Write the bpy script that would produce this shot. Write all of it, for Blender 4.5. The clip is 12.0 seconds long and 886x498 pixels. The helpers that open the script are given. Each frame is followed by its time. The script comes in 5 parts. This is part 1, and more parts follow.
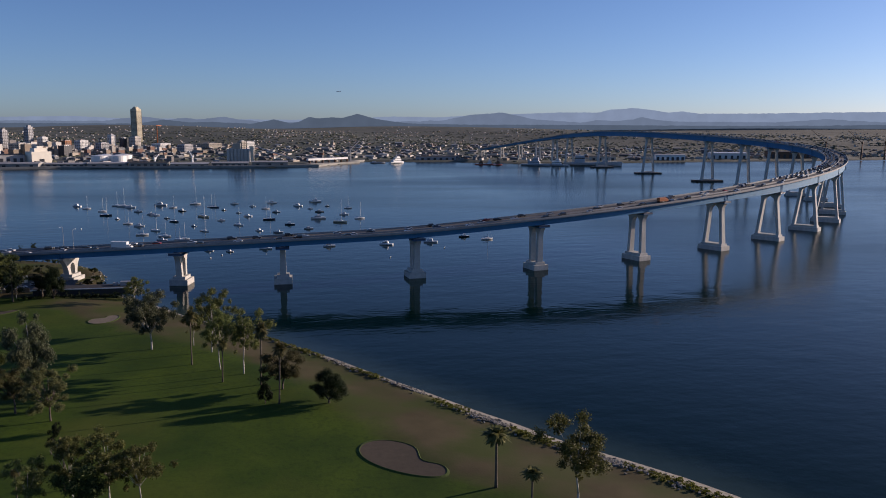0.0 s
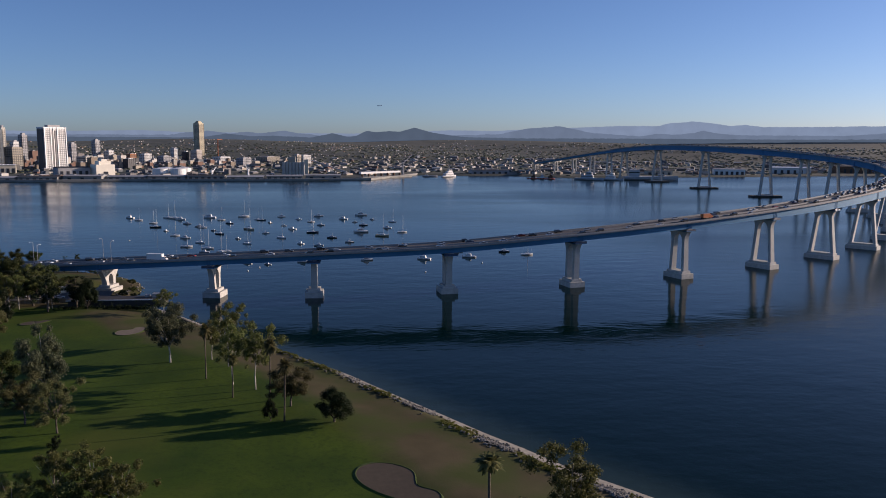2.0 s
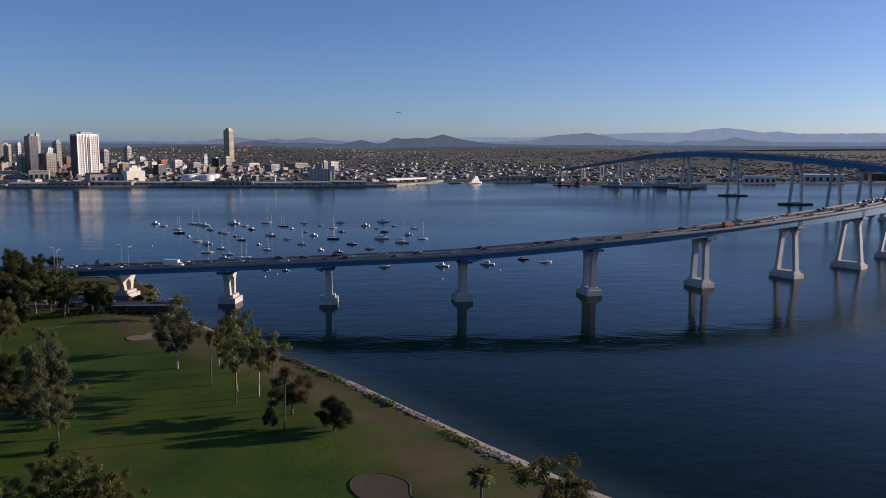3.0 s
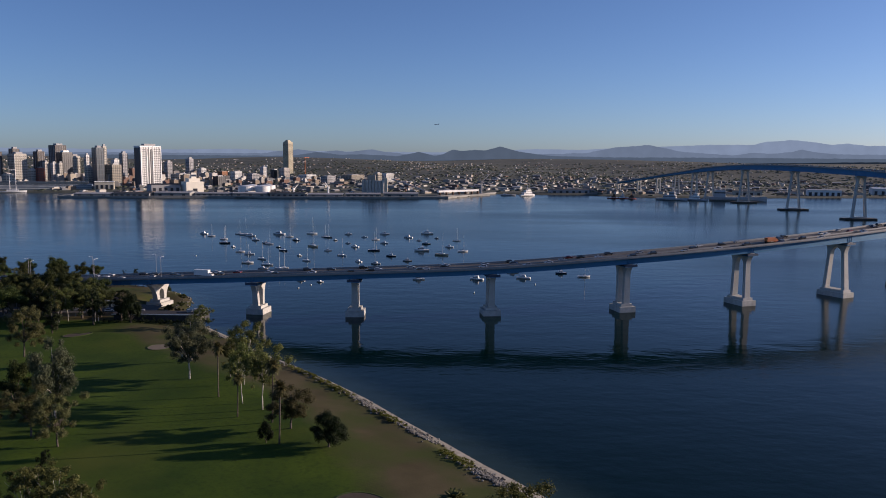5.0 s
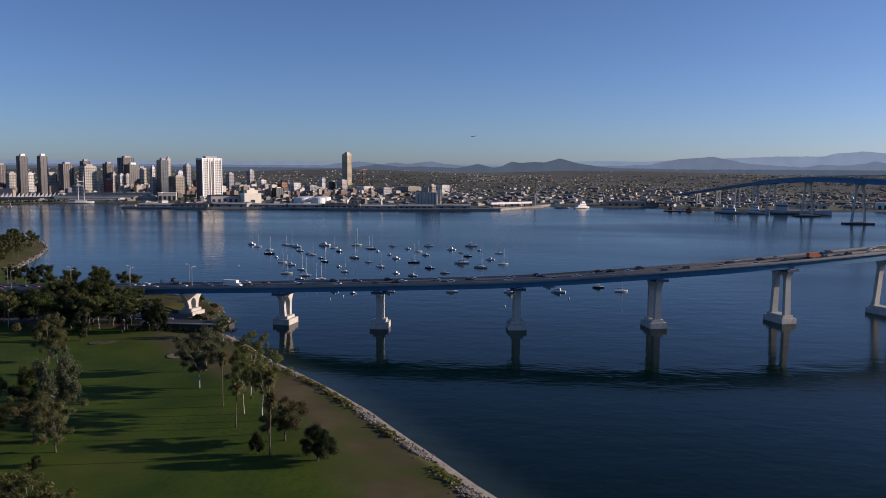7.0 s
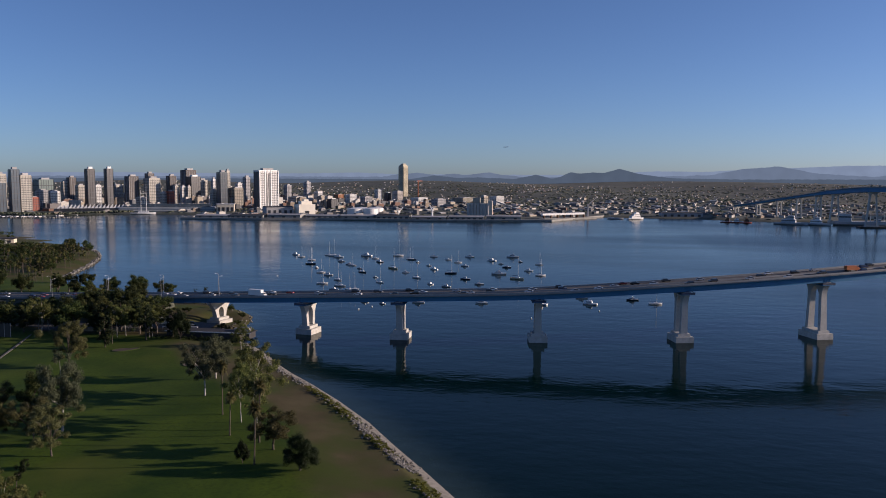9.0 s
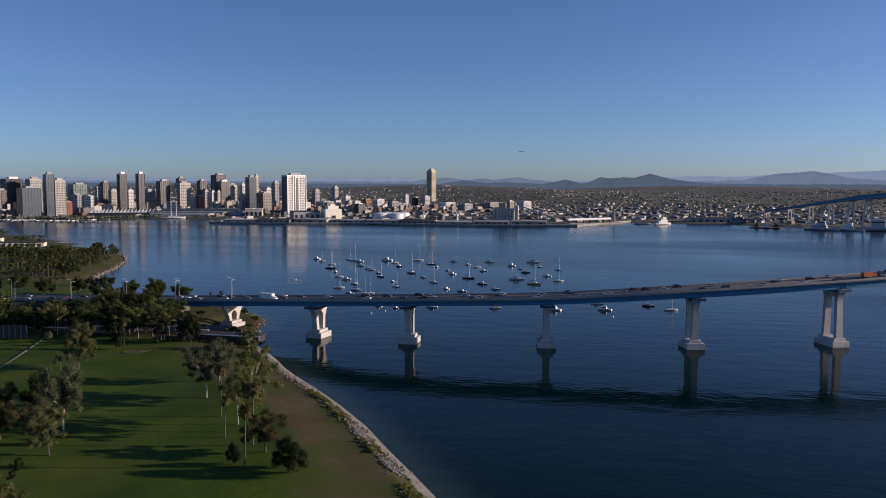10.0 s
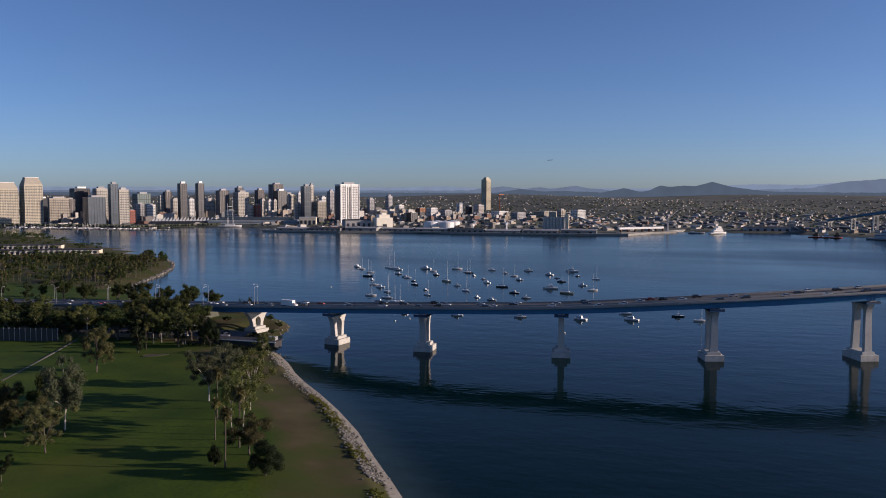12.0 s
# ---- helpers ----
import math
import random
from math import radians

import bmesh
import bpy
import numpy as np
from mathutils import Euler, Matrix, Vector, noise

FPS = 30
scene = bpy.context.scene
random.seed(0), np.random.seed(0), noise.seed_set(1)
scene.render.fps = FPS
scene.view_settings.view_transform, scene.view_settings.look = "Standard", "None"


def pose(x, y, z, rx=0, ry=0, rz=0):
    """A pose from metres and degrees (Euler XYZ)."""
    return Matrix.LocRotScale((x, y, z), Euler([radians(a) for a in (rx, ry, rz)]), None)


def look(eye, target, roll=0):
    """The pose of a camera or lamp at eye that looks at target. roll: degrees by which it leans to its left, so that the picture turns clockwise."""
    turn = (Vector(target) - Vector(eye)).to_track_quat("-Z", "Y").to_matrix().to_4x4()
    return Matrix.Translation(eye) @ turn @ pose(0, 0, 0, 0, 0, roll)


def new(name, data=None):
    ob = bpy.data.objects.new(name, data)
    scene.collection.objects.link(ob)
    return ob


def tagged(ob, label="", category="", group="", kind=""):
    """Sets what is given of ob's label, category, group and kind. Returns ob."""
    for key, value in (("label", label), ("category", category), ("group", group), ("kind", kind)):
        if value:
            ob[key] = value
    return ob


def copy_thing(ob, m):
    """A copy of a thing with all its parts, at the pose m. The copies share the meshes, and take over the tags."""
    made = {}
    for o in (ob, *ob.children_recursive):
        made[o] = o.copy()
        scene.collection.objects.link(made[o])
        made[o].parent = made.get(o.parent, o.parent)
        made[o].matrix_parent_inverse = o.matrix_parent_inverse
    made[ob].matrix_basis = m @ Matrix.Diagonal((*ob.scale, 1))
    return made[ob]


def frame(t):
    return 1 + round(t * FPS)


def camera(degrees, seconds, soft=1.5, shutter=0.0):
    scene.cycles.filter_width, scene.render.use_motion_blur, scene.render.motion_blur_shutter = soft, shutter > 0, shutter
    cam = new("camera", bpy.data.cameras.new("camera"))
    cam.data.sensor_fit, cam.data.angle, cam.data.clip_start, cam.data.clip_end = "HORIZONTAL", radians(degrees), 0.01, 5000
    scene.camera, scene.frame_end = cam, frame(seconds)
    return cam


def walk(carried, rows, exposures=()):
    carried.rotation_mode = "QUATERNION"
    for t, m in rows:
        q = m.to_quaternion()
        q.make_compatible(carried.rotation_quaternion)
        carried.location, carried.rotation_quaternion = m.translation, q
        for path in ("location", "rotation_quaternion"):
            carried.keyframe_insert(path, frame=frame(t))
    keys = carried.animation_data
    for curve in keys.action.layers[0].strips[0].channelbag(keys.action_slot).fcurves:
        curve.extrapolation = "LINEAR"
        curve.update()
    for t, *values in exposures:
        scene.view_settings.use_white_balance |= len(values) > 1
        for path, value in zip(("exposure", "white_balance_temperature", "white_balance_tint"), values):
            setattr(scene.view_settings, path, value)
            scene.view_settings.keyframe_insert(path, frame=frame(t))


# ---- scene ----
cam = camera(58.8, 12.0, soft=0.95)
PATH = [
    (0, (-38.312, -7.113, 83.394), (-37.939, -5.173, 83.084), 0.3),
    (0.5, (-34.849, -6.362, 83.509), (-34.512, -4.414, 83.208), 0.3),
    (1, (-31.287, -5.535, 83.537), (-30.986, -3.58, 83.244), 0.3),
    (1.5, (-27.652, -4.518, 83.612), (-27.387, -2.556, 83.326), 0.3),
    (2, (-23.821, -3.424, 83.653), (-23.592, -1.457, 83.376), 0.3),
    (2.5, (-20.006, -2.345, 83.723), (-19.814, -0.373, 83.454), 0.3),
    (3, (-16.016, -1.437, 83.707), (-15.86, 0.54, 83.446), 0.3),
    (5, (0.983, 2.634, 83.925), (0.989, 4.621, 83.693), 0.4),
    (5.5, (5.643, 3.465, 84.057), (5.611, 5.452, 83.833), 0.5),
    (6, (10.303, 4.675, 84.06), (10.232, 6.662, 83.843), 0.4),
    (6.5, (15.041, 5.675, 83.973), (14.93, 7.66, 83.764), 0.4),
    (7, (19.929, 6.559, 84.018), (19.779, 8.543, 83.815), 0.4),
    (9, (40.91, 10.436, 84.011), (40.606, 12.405, 83.835), 0.2),
    (9.5, (46.648, 11.351, 83.99), (46.305, 13.314, 83.82), 0.2),
    (10, (52.326, 12.177, 83.97), (51.945, 14.134, 83.806), 0.2),
    (10.5, (58.054, 13.257, 83.911), (57.635, 15.206, 83.753), 0.2),
    (11, (63.91, 14.208, 83.877), (63.453, 16.15, 83.725), 0.2),
    (11.5, (69.888, 15.313, 83.886), (69.394, 17.246, 83.739), 0.2),
    (12, (75.991, 16.177, 83.871), (75.46, 18.1, 83.729), 0.1),
]
walk(cam, [(t, look(eye, target, roll)) for t, eye, target, roll in PATH], exposures=((0, 0.09, 6650, 24), (12, 0.05, 6650, 24)))

# ---------------------------------------------------------------- world, sun
SUN_DIR = Vector((0.96, 0.20, 0.0)).normalized()
SUN_UP = radians(13)
world = bpy.data.worlds.new("sky")
scene.world = world
world.use_nodes = True
wn = world.node_tree
sky = wn.nodes.new("ShaderNodeTexSky")
sky.sky_type = "NISHITA"
sky.sun_disc = False
sky.sun_elevation = SUN_UP
sky.sun_rotation = math.atan2(SUN_DIR.x, SUN_DIR.y)
sky.air_density, sky.dust_density, sky.ozone_density, sky.altitude = 0.68, 0.50, 4.7, 0.0
wn.links.new(sky.outputs[0], wn.nodes["Background"].inputs[0])
wn.nodes["Background"].inputs[1].default_value = 0.112
lamp = bpy.data.lights.new("sun", "SUN")
lamp.energy, lamp.angle, lamp.color = 5.4, radians(0.55), (1.0, 0.87, 0.70)
sun = new("sun", lamp)
toward = Vector((SUN_DIR.x * math.cos(SUN_UP), SUN_DIR.y * math.cos(SUN_UP), math.sin(SUN_UP)))
sun.matrix_world = look(toward * 500, (0, 0, 0))



# ---------------------------------------------------------------- materials
def material(name, color, rough=0.7, metal=0.0, vary=0.25, grain=1.0, blotch=0.06, bump=0.0, spread=0.0, second=None, spec=0.4):
    """A surface with fine grain and broad blotches; spread varies it from object to object."""
    m = bpy.data.materials.new(name)
    m.use_nodes = True
    t = m.node_tree
    bsdf = t.nodes["Principled BSDF"]
    bsdf.inputs["Roughness"].default_value = rough
    bsdf.inputs["Metallic"].default_value = metal
    bsdf.inputs["Specular IOR Level"].default_value = spec
    co = t.nodes.new("ShaderNodeTexCoord")
    fine, broad = t.nodes.new("ShaderNodeTexNoise"), t.nodes.new("ShaderNodeTexNoise")
    fine.inputs["Scale"].default_value, fine.inputs["Detail"].default_value = grain, 4
    broad.inputs["Scale"].default_value, broad.inputs["Detail"].default_value = blotch, 3
    t.links.new(co.outputs["Object"], fine.inputs["Vector"])
    t.links.new(co.outputs["Object"], broad.inputs["Vector"])
    add = t.nodes.new("ShaderNodeMath")
    add.operation = "ADD"
    t.links.new(fine.outputs["Fac"], add.inputs[0])
    t.links.new(broad.outputs["Fac"], add.inputs[1])
    ramp = t.nodes.new("ShaderNodeMapRange")
    ramp.inputs["From Min"].default_value, ramp.inputs["From Max"].default_value = 0.65, 1.35
    t.links.new(add.outputs[0], ramp.inputs["Value"])
    mix = t.nodes.new("ShaderNodeMix")
    mix.data_type = "RGBA"
    other = second or tuple(min(1, c * (1 + vary)) for c in color)
    mix.inputs["A"].default_value = (*(c * (1 - vary) if not second else c for c in color), 1)
    mix.inputs["B"].default_value = (*other, 1)
    t.links.new(ramp.outputs["Result"], mix.inputs["Factor"])
    out = mix.outputs["Result"]
    if spread:
        info = t.nodes.new("ShaderNodeObjectInfo")
        lift = t.nodes.new("ShaderNodeMapRange")
        lift.inputs["To Min"].default_value, lift.inputs["To Max"].default_value = 1 - spread, 1 + spread
        t.links.new(info.outputs["Random"], lift.inputs["Value"])
        hsv = t.nodes.new("ShaderNodeHueSaturation")
        t.links.new(lift.outputs["Result"], hsv.inputs["Value"])
        t.links.new(out, hsv.inputs["Color"])
        out = hsv.outputs["Color"]
    t.links.new(out, bsdf.inputs["Base Color"])
    if bump:
        b = t.nodes.new("ShaderNodeBump")
        b.inputs["Strength"].default_value, b.inputs["Distance"].default_value = bump, 0.15
        t.links.new(fine.outputs["Fac"], b.inputs["Height"])
        t.links.new(b.outputs["Normal"], bsdf.inputs["Normal"])
    return m


def island_material(name, low, high, rough=0.85):
    """For many small joined pieces: each piece takes its own tone."""
    m = bpy.data.materials.new(name)
    m.use_nodes = True
    t = m.node_tree
    bsdf = t.nodes["Principled BSDF"]
    bsdf.inputs["Roughness"].default_value = rough
    bsdf.inputs["Specular IOR Level"].default_value = 0.25
    geo = t.nodes.new("ShaderNodeNewGeometry")
    mix = t.nodes.new("ShaderNodeMix")
    mix.data_type = "RGBA"
    mix.inputs["A"].default_value, mix.inputs["B"].default_value = (*low, 1), (*high, 1)
    t.links.new(geo.outputs["Random Per Island"], mix.inputs["Factor"])
    t.links.new(mix.outputs["Result"], bsdf.inputs["Base Color"])
    return m


def palette_material(name, colors, rough=0.85):
    """For many small joined pieces: each piece takes one of the colours."""
    m = island_material(name, colors[0], colors[1], rough)
    t = m.node_tree
    geo, ramp = t.nodes.new("ShaderNodeNewGeometry"), t.nodes.new("ShaderNodeValToRGB")
    ramp.color_ramp.interpolation = "CONSTANT"
    for n, c in enumerate(colors):
        e = ramp.color_ramp.elements[n] if n < 2 else ramp.color_ramp.elements.new(n / len(colors))
        e.position, e.color = n / len(colors), (*c, 1)
    t.links.new(geo.outputs["Random Per Island"], ramp.inputs["Fac"])
    t.links.new(ramp.outputs["Color"], t.nodes["Principled BSDF"].inputs["Base Color"])
    return m


def leaf_material(name, low, high):
    m = island_material(name, low, high, 0.6)
    t = m.node_tree
    bsdf = t.nodes["Principled BSDF"]
    bsdf.inputs["Specular IOR Level"].default_value = 0.18
    thin = t.nodes.new("ShaderNodeBsdfTranslucent")
    info, lift, tone, hsv = (t.nodes.new(k) for k in ("ShaderNodeObjectInfo", "ShaderNodeMapRange", "ShaderNodeMapRange", "ShaderNodeHueSaturation"))
    lift.inputs["To Min"].default_value, lift.inputs["To Max"].default_value = 0.72, 1.35
    tone.inputs["To Min"].default_value, tone.inputs["To Max"].default_value = 0.485, 0.525
    t.links.new(info.outputs["Random"], lift.inputs["Value"])
    t.links.new(info.outputs["Random"], tone.inputs["Value"])
    t.links.new(lift.outputs["Result"], hsv.inputs["Value"])
    t.links.new(tone.outputs["Result"], hsv.inputs["Hue"])
    for link in list(t.links):
        if link.to_socket == bsdf.inputs["Base Color"]:
            t.links.new(link.from_socket, hsv.inputs["Color"])
    t.links.new(hsv.outputs["Color"], bsdf.inputs["Base Color"])
    t.links.new(hsv.outputs["Color"], thin.inputs["Color"])
    mix = t.nodes.new("ShaderNodeMixShader")
    mix.inputs[0].default_value = 0.38
    t.links.new(bsdf.outputs[0], mix.inputs[1])
    t.links.new(thin.outputs[0], mix.inputs[2])
    t.links.new(mix.outputs[0], t.nodes["Material Output"].inputs["Surface"])
    return m


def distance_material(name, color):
    """Far ridges that glow, with the blue haze of the air put into their colour."""
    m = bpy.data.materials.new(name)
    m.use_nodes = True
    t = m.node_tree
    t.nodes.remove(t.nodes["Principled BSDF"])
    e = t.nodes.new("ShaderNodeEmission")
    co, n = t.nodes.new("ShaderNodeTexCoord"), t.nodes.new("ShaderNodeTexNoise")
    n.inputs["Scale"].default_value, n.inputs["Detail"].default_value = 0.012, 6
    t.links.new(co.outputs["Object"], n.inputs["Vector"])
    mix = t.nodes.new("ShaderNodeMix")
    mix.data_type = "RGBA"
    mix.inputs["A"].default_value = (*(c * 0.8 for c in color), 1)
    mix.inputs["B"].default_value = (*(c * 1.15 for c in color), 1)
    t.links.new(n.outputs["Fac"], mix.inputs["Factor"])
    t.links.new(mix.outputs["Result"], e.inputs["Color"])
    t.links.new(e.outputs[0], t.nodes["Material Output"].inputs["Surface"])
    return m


def water_material():
    m = bpy.data.materials.new("bay_water")
    m.use_nodes = True
    t = m.node_tree
    bsdf = t.nodes["Principled BSDF"]
    bsdf.inputs["IOR"].default_value = 1.168
    co = t.nodes.new("ShaderNodeTexCoord")
    shallow = t.nodes.new("ShaderNodeAttribute")
    shallow.attribute_name = "shallow"
    tint = t.nodes.new("ShaderNodeMix")
    tint.data_type = "RGBA"
    tint.inputs["A"].default_value = (0.0001, 0.0084, 0.0056, 1)
    tint.inputs["B"].default_value = (0.032, 0.056, 0.050, 1)
    t.links.new(shallow.outputs["Fac"], tint.inputs["Factor"])
    t.links.new(tint.outputs["Result"], bsdf.inputs["Base Color"])

    def waves(scale, stretch, turn, detail, rough=0.55):
        mp, n = t.nodes.new("ShaderNodeMapping"), t.nodes.new("ShaderNodeTexNoise")
        mp.inputs["Scale"].default_value = (stretch, 1, 1)
        mp.inputs["Rotation"].default_value = (0, 0, radians(turn))
        n.inputs["Scale"].default_value, n.inputs["Detail"].default_value, n.inputs["Roughness"].default_value = scale, detail, rough
        t.links.new(co.outputs["Object"], mp.inputs["Vector"])
        t.links.new(mp.outputs["Vector"], n.inputs["Vector"])
        return n.outputs["Fac"]

    ripple, swell, wind = waves(0.38, 0.75, 12, 3), waves(0.085, 0.6, -8, 2), waves(0.006, 0.3, 8, 4)
    gust = t.nodes.new("ShaderNodeMapRange")
    gust.inputs["From Min"].default_value, gust.inputs["From Max"].default_value = 0.35, 0.65
    gust.inputs["To Min"].default_value, gust.inputs["To Max"].default_value = 0.02, 0.11
    t.links.new(wind, gust.inputs["Value"])
    breeze, chop = t.nodes.new("ShaderNodeAttribute"), t.nodes.new("ShaderNodeMath")
    breeze.attribute_name = "breeze"
    chop.operation = "MULTIPLY_ADD"
    chop.inputs[1].default_value = 0.14
    t.links.new(breeze.outputs["Fac"], chop.inputs[0])
    t.links.new(gust.outputs["Result"], chop.inputs[2])
    t.links.new(chop.outputs[0], bsdf.inputs["Roughness"])
    b1, b2 = t.nodes.new("ShaderNodeBump"), t.nodes.new("ShaderNodeBump")
    b1.inputs["Strength"].default_value, b1.inputs["Distance"].default_value = 0.20, 0.24
    b2.inputs["Strength"].default_value, b2.inputs["Distance"].default_value = 0.34, 0.5
    t.links.new(ripple, b1.inputs["Height"])
    t.links.new(swell, b2.inputs["Height"])
    t.links.new(b2.outputs["Normal"], b1.inputs["Normal"])
    t.links.new(b1.outputs["Normal"], bsdf.inputs["Normal"])
    return m


def course_material():
    """Mown turf, worn dry ground along the shore, beach sand."""
    m = bpy.data.materials.new("turf_and_shore")
    m.use_nodes = True
    t = m.node_tree
    bsdf = t.nodes["Principled BSDF"]
    bsdf.inputs["Roughness"].default_value = 0.9
    bsdf.inputs["Specular IOR Level"].default_value = 0.15
    co = t.nodes.new("ShaderNodeTexCoord")

    def noise_at(scale, detail=4):
        n = t.nodes.new("ShaderNodeTexNoise")
        n.inputs["Scale"].default_value, n.inputs["Detail"].default_value = scale, detail
        t.links.new(co.outputs["Object"], n.inputs["Vector"])
        return n.outputs["Fac"]

    def blend(a, b, fac):
        n = t.nodes.new("ShaderNodeMix")
        n.data_type = "RGBA"
        for socket, value in ((n.inputs["A"], a), (n.inputs["B"], b)):
            if isinstance(value, tuple):
                socket.default_value = (*value, 1)
            else:
                t.links.new(value, socket)
        t.links.new(fac, n.inputs["Factor"])
        return n.outputs["Result"]

    def span(value, lo, hi):
        n = t.nodes.new("ShaderNodeMapRange")
        n.inputs["From Min"].default_value, n.inputs["From Max"].default_value = lo, hi
        t.links.new(value, n.inputs["Value"])
        return n.outputs["Result"]

    def attr(name):
        n = t.nodes.new("ShaderNodeAttribute")
        n.attribute_name = name
        return n.outputs["Fac"]

    def plus(a, b, k):
        n = t.nodes.new("ShaderNodeMath")
        n.operation = "MULTIPLY_ADD"
        t.links.new(b, n.inputs[0])
        n.inputs[1].default_value = k
        t.links.new(a, n.inputs[2])
        return n.outputs[0]

    grass = blend((0.024, 0.054, 0.004), (0.058, 0.096, 0.007), span(noise_at(0.05), 0.3, 0.7))
    grass = blend(grass, (0.018, 0.038, 0.004), span(noise_at(0.8), 0.45, 0.9))
    grass = blend(grass, (0.070, 0.088, 0.012), span(noise_at(0.018, 6), 0.52, 0.72))
    dirt = blend((0.056, 0.045, 0.020), (0.096, 0.079, 0.040), span(noise_at(0.07), 0.3, 0.7))
    dirt = blend(dirt, (0.048, 0.062, 0.013), span(noise_at(0.045, 6), 0.42, 0.62))
    sand = blend((0.18, 0.166, 0.140), (0.29, 0.272, 0.236), span(noise_at(0.6), 0.3, 0.7))
    dry = plus(attr("dry"), noise_at(0.06), 0.9)
    col = blend(grass, dirt, span(dry, 0.76, 1.22))
    col = blend(col, sand, span(plus(attr("beach"), noise_at(0.45), 0.7), 0.62, 1.0))
    t.links.new(col, bsdf.inputs["Base Color"])
    b = t.nodes.new("ShaderNodeBump")
    b.inputs["Strength"].default_value, b.inputs["Distance"].default_value = 0.3, 0.10
    t.links.new(noise_at(1.6), b.inputs["Height"])
    t.links.new(b.outputs["Normal"], bsdf.inputs["Normal"])
    return m


WATER = water_material()
COURSE = course_material()
CONCRETE = material("weathered_concrete", (0.45, 0.44, 0.405), 0.85, vary=0.14, grain=0.8, blotch=0.12, bump=0.25)
FOOTING = material("stained_concrete", (0.43, 0.42, 0.385), 0.85, vary=0.2, grain=0.6, blotch=0.25, bump=0.3)
FENDER = material("dark_timber_fender", (0.055, 0.05, 0.045), 0.85, vary=0.3, grain=1.0)
BLUE_STEEL = material("bridge_blue_paint", (0.036, 0.178, 0.325), 0.65, vary=0.10, grain=0.3, blotch=0.05, spec=0.22)
DARK_STEEL = material("bearing_steel", (0.03, 0.05, 0.09), 0.5, vary=0.2)
ASPHALT = material("worn_asphalt", (0.080, 0.080, 0.080), 0.9, vary=0.2, grain=0.6, blotch=0.04, bump=0.1)
BARRIER = material("concrete_barrier", (0.27, 0.275, 0.272), 0.85, vary=0.15, grain=0.7)
GALVANISED = material("galvanised_pole", (0.36, 0.36, 0.37), 0.5, metal=0.5, vary=0.1)
SANDPIT = material("bunker_sand", (0.068, 0.052, 0.033), 0.95, vary=0.2, grain=0.7, blotch=0.1, bump=0.2)
ROCK = material("riprap_rock", (0.165, 0.158, 0.142), 0.9, vary=0.3, grain=1.2, bump=0.4, spread=0.3)
ROCKS = island_material("riprap_rocks", (0.06, 0.057, 0.05), (0.27, 0.26, 0.235))
SCRUB = leaf_material("shore_scrub", (0.075, 0.090, 0.014), (0.17, 0.17, 0.035))
FAR_LAND = material("far_ground", (0.028, 0.040, 0.028), 0.95, vary=0.4, grain=0.045, blotch=0.009, second=(0.108, 0.110, 0.084))


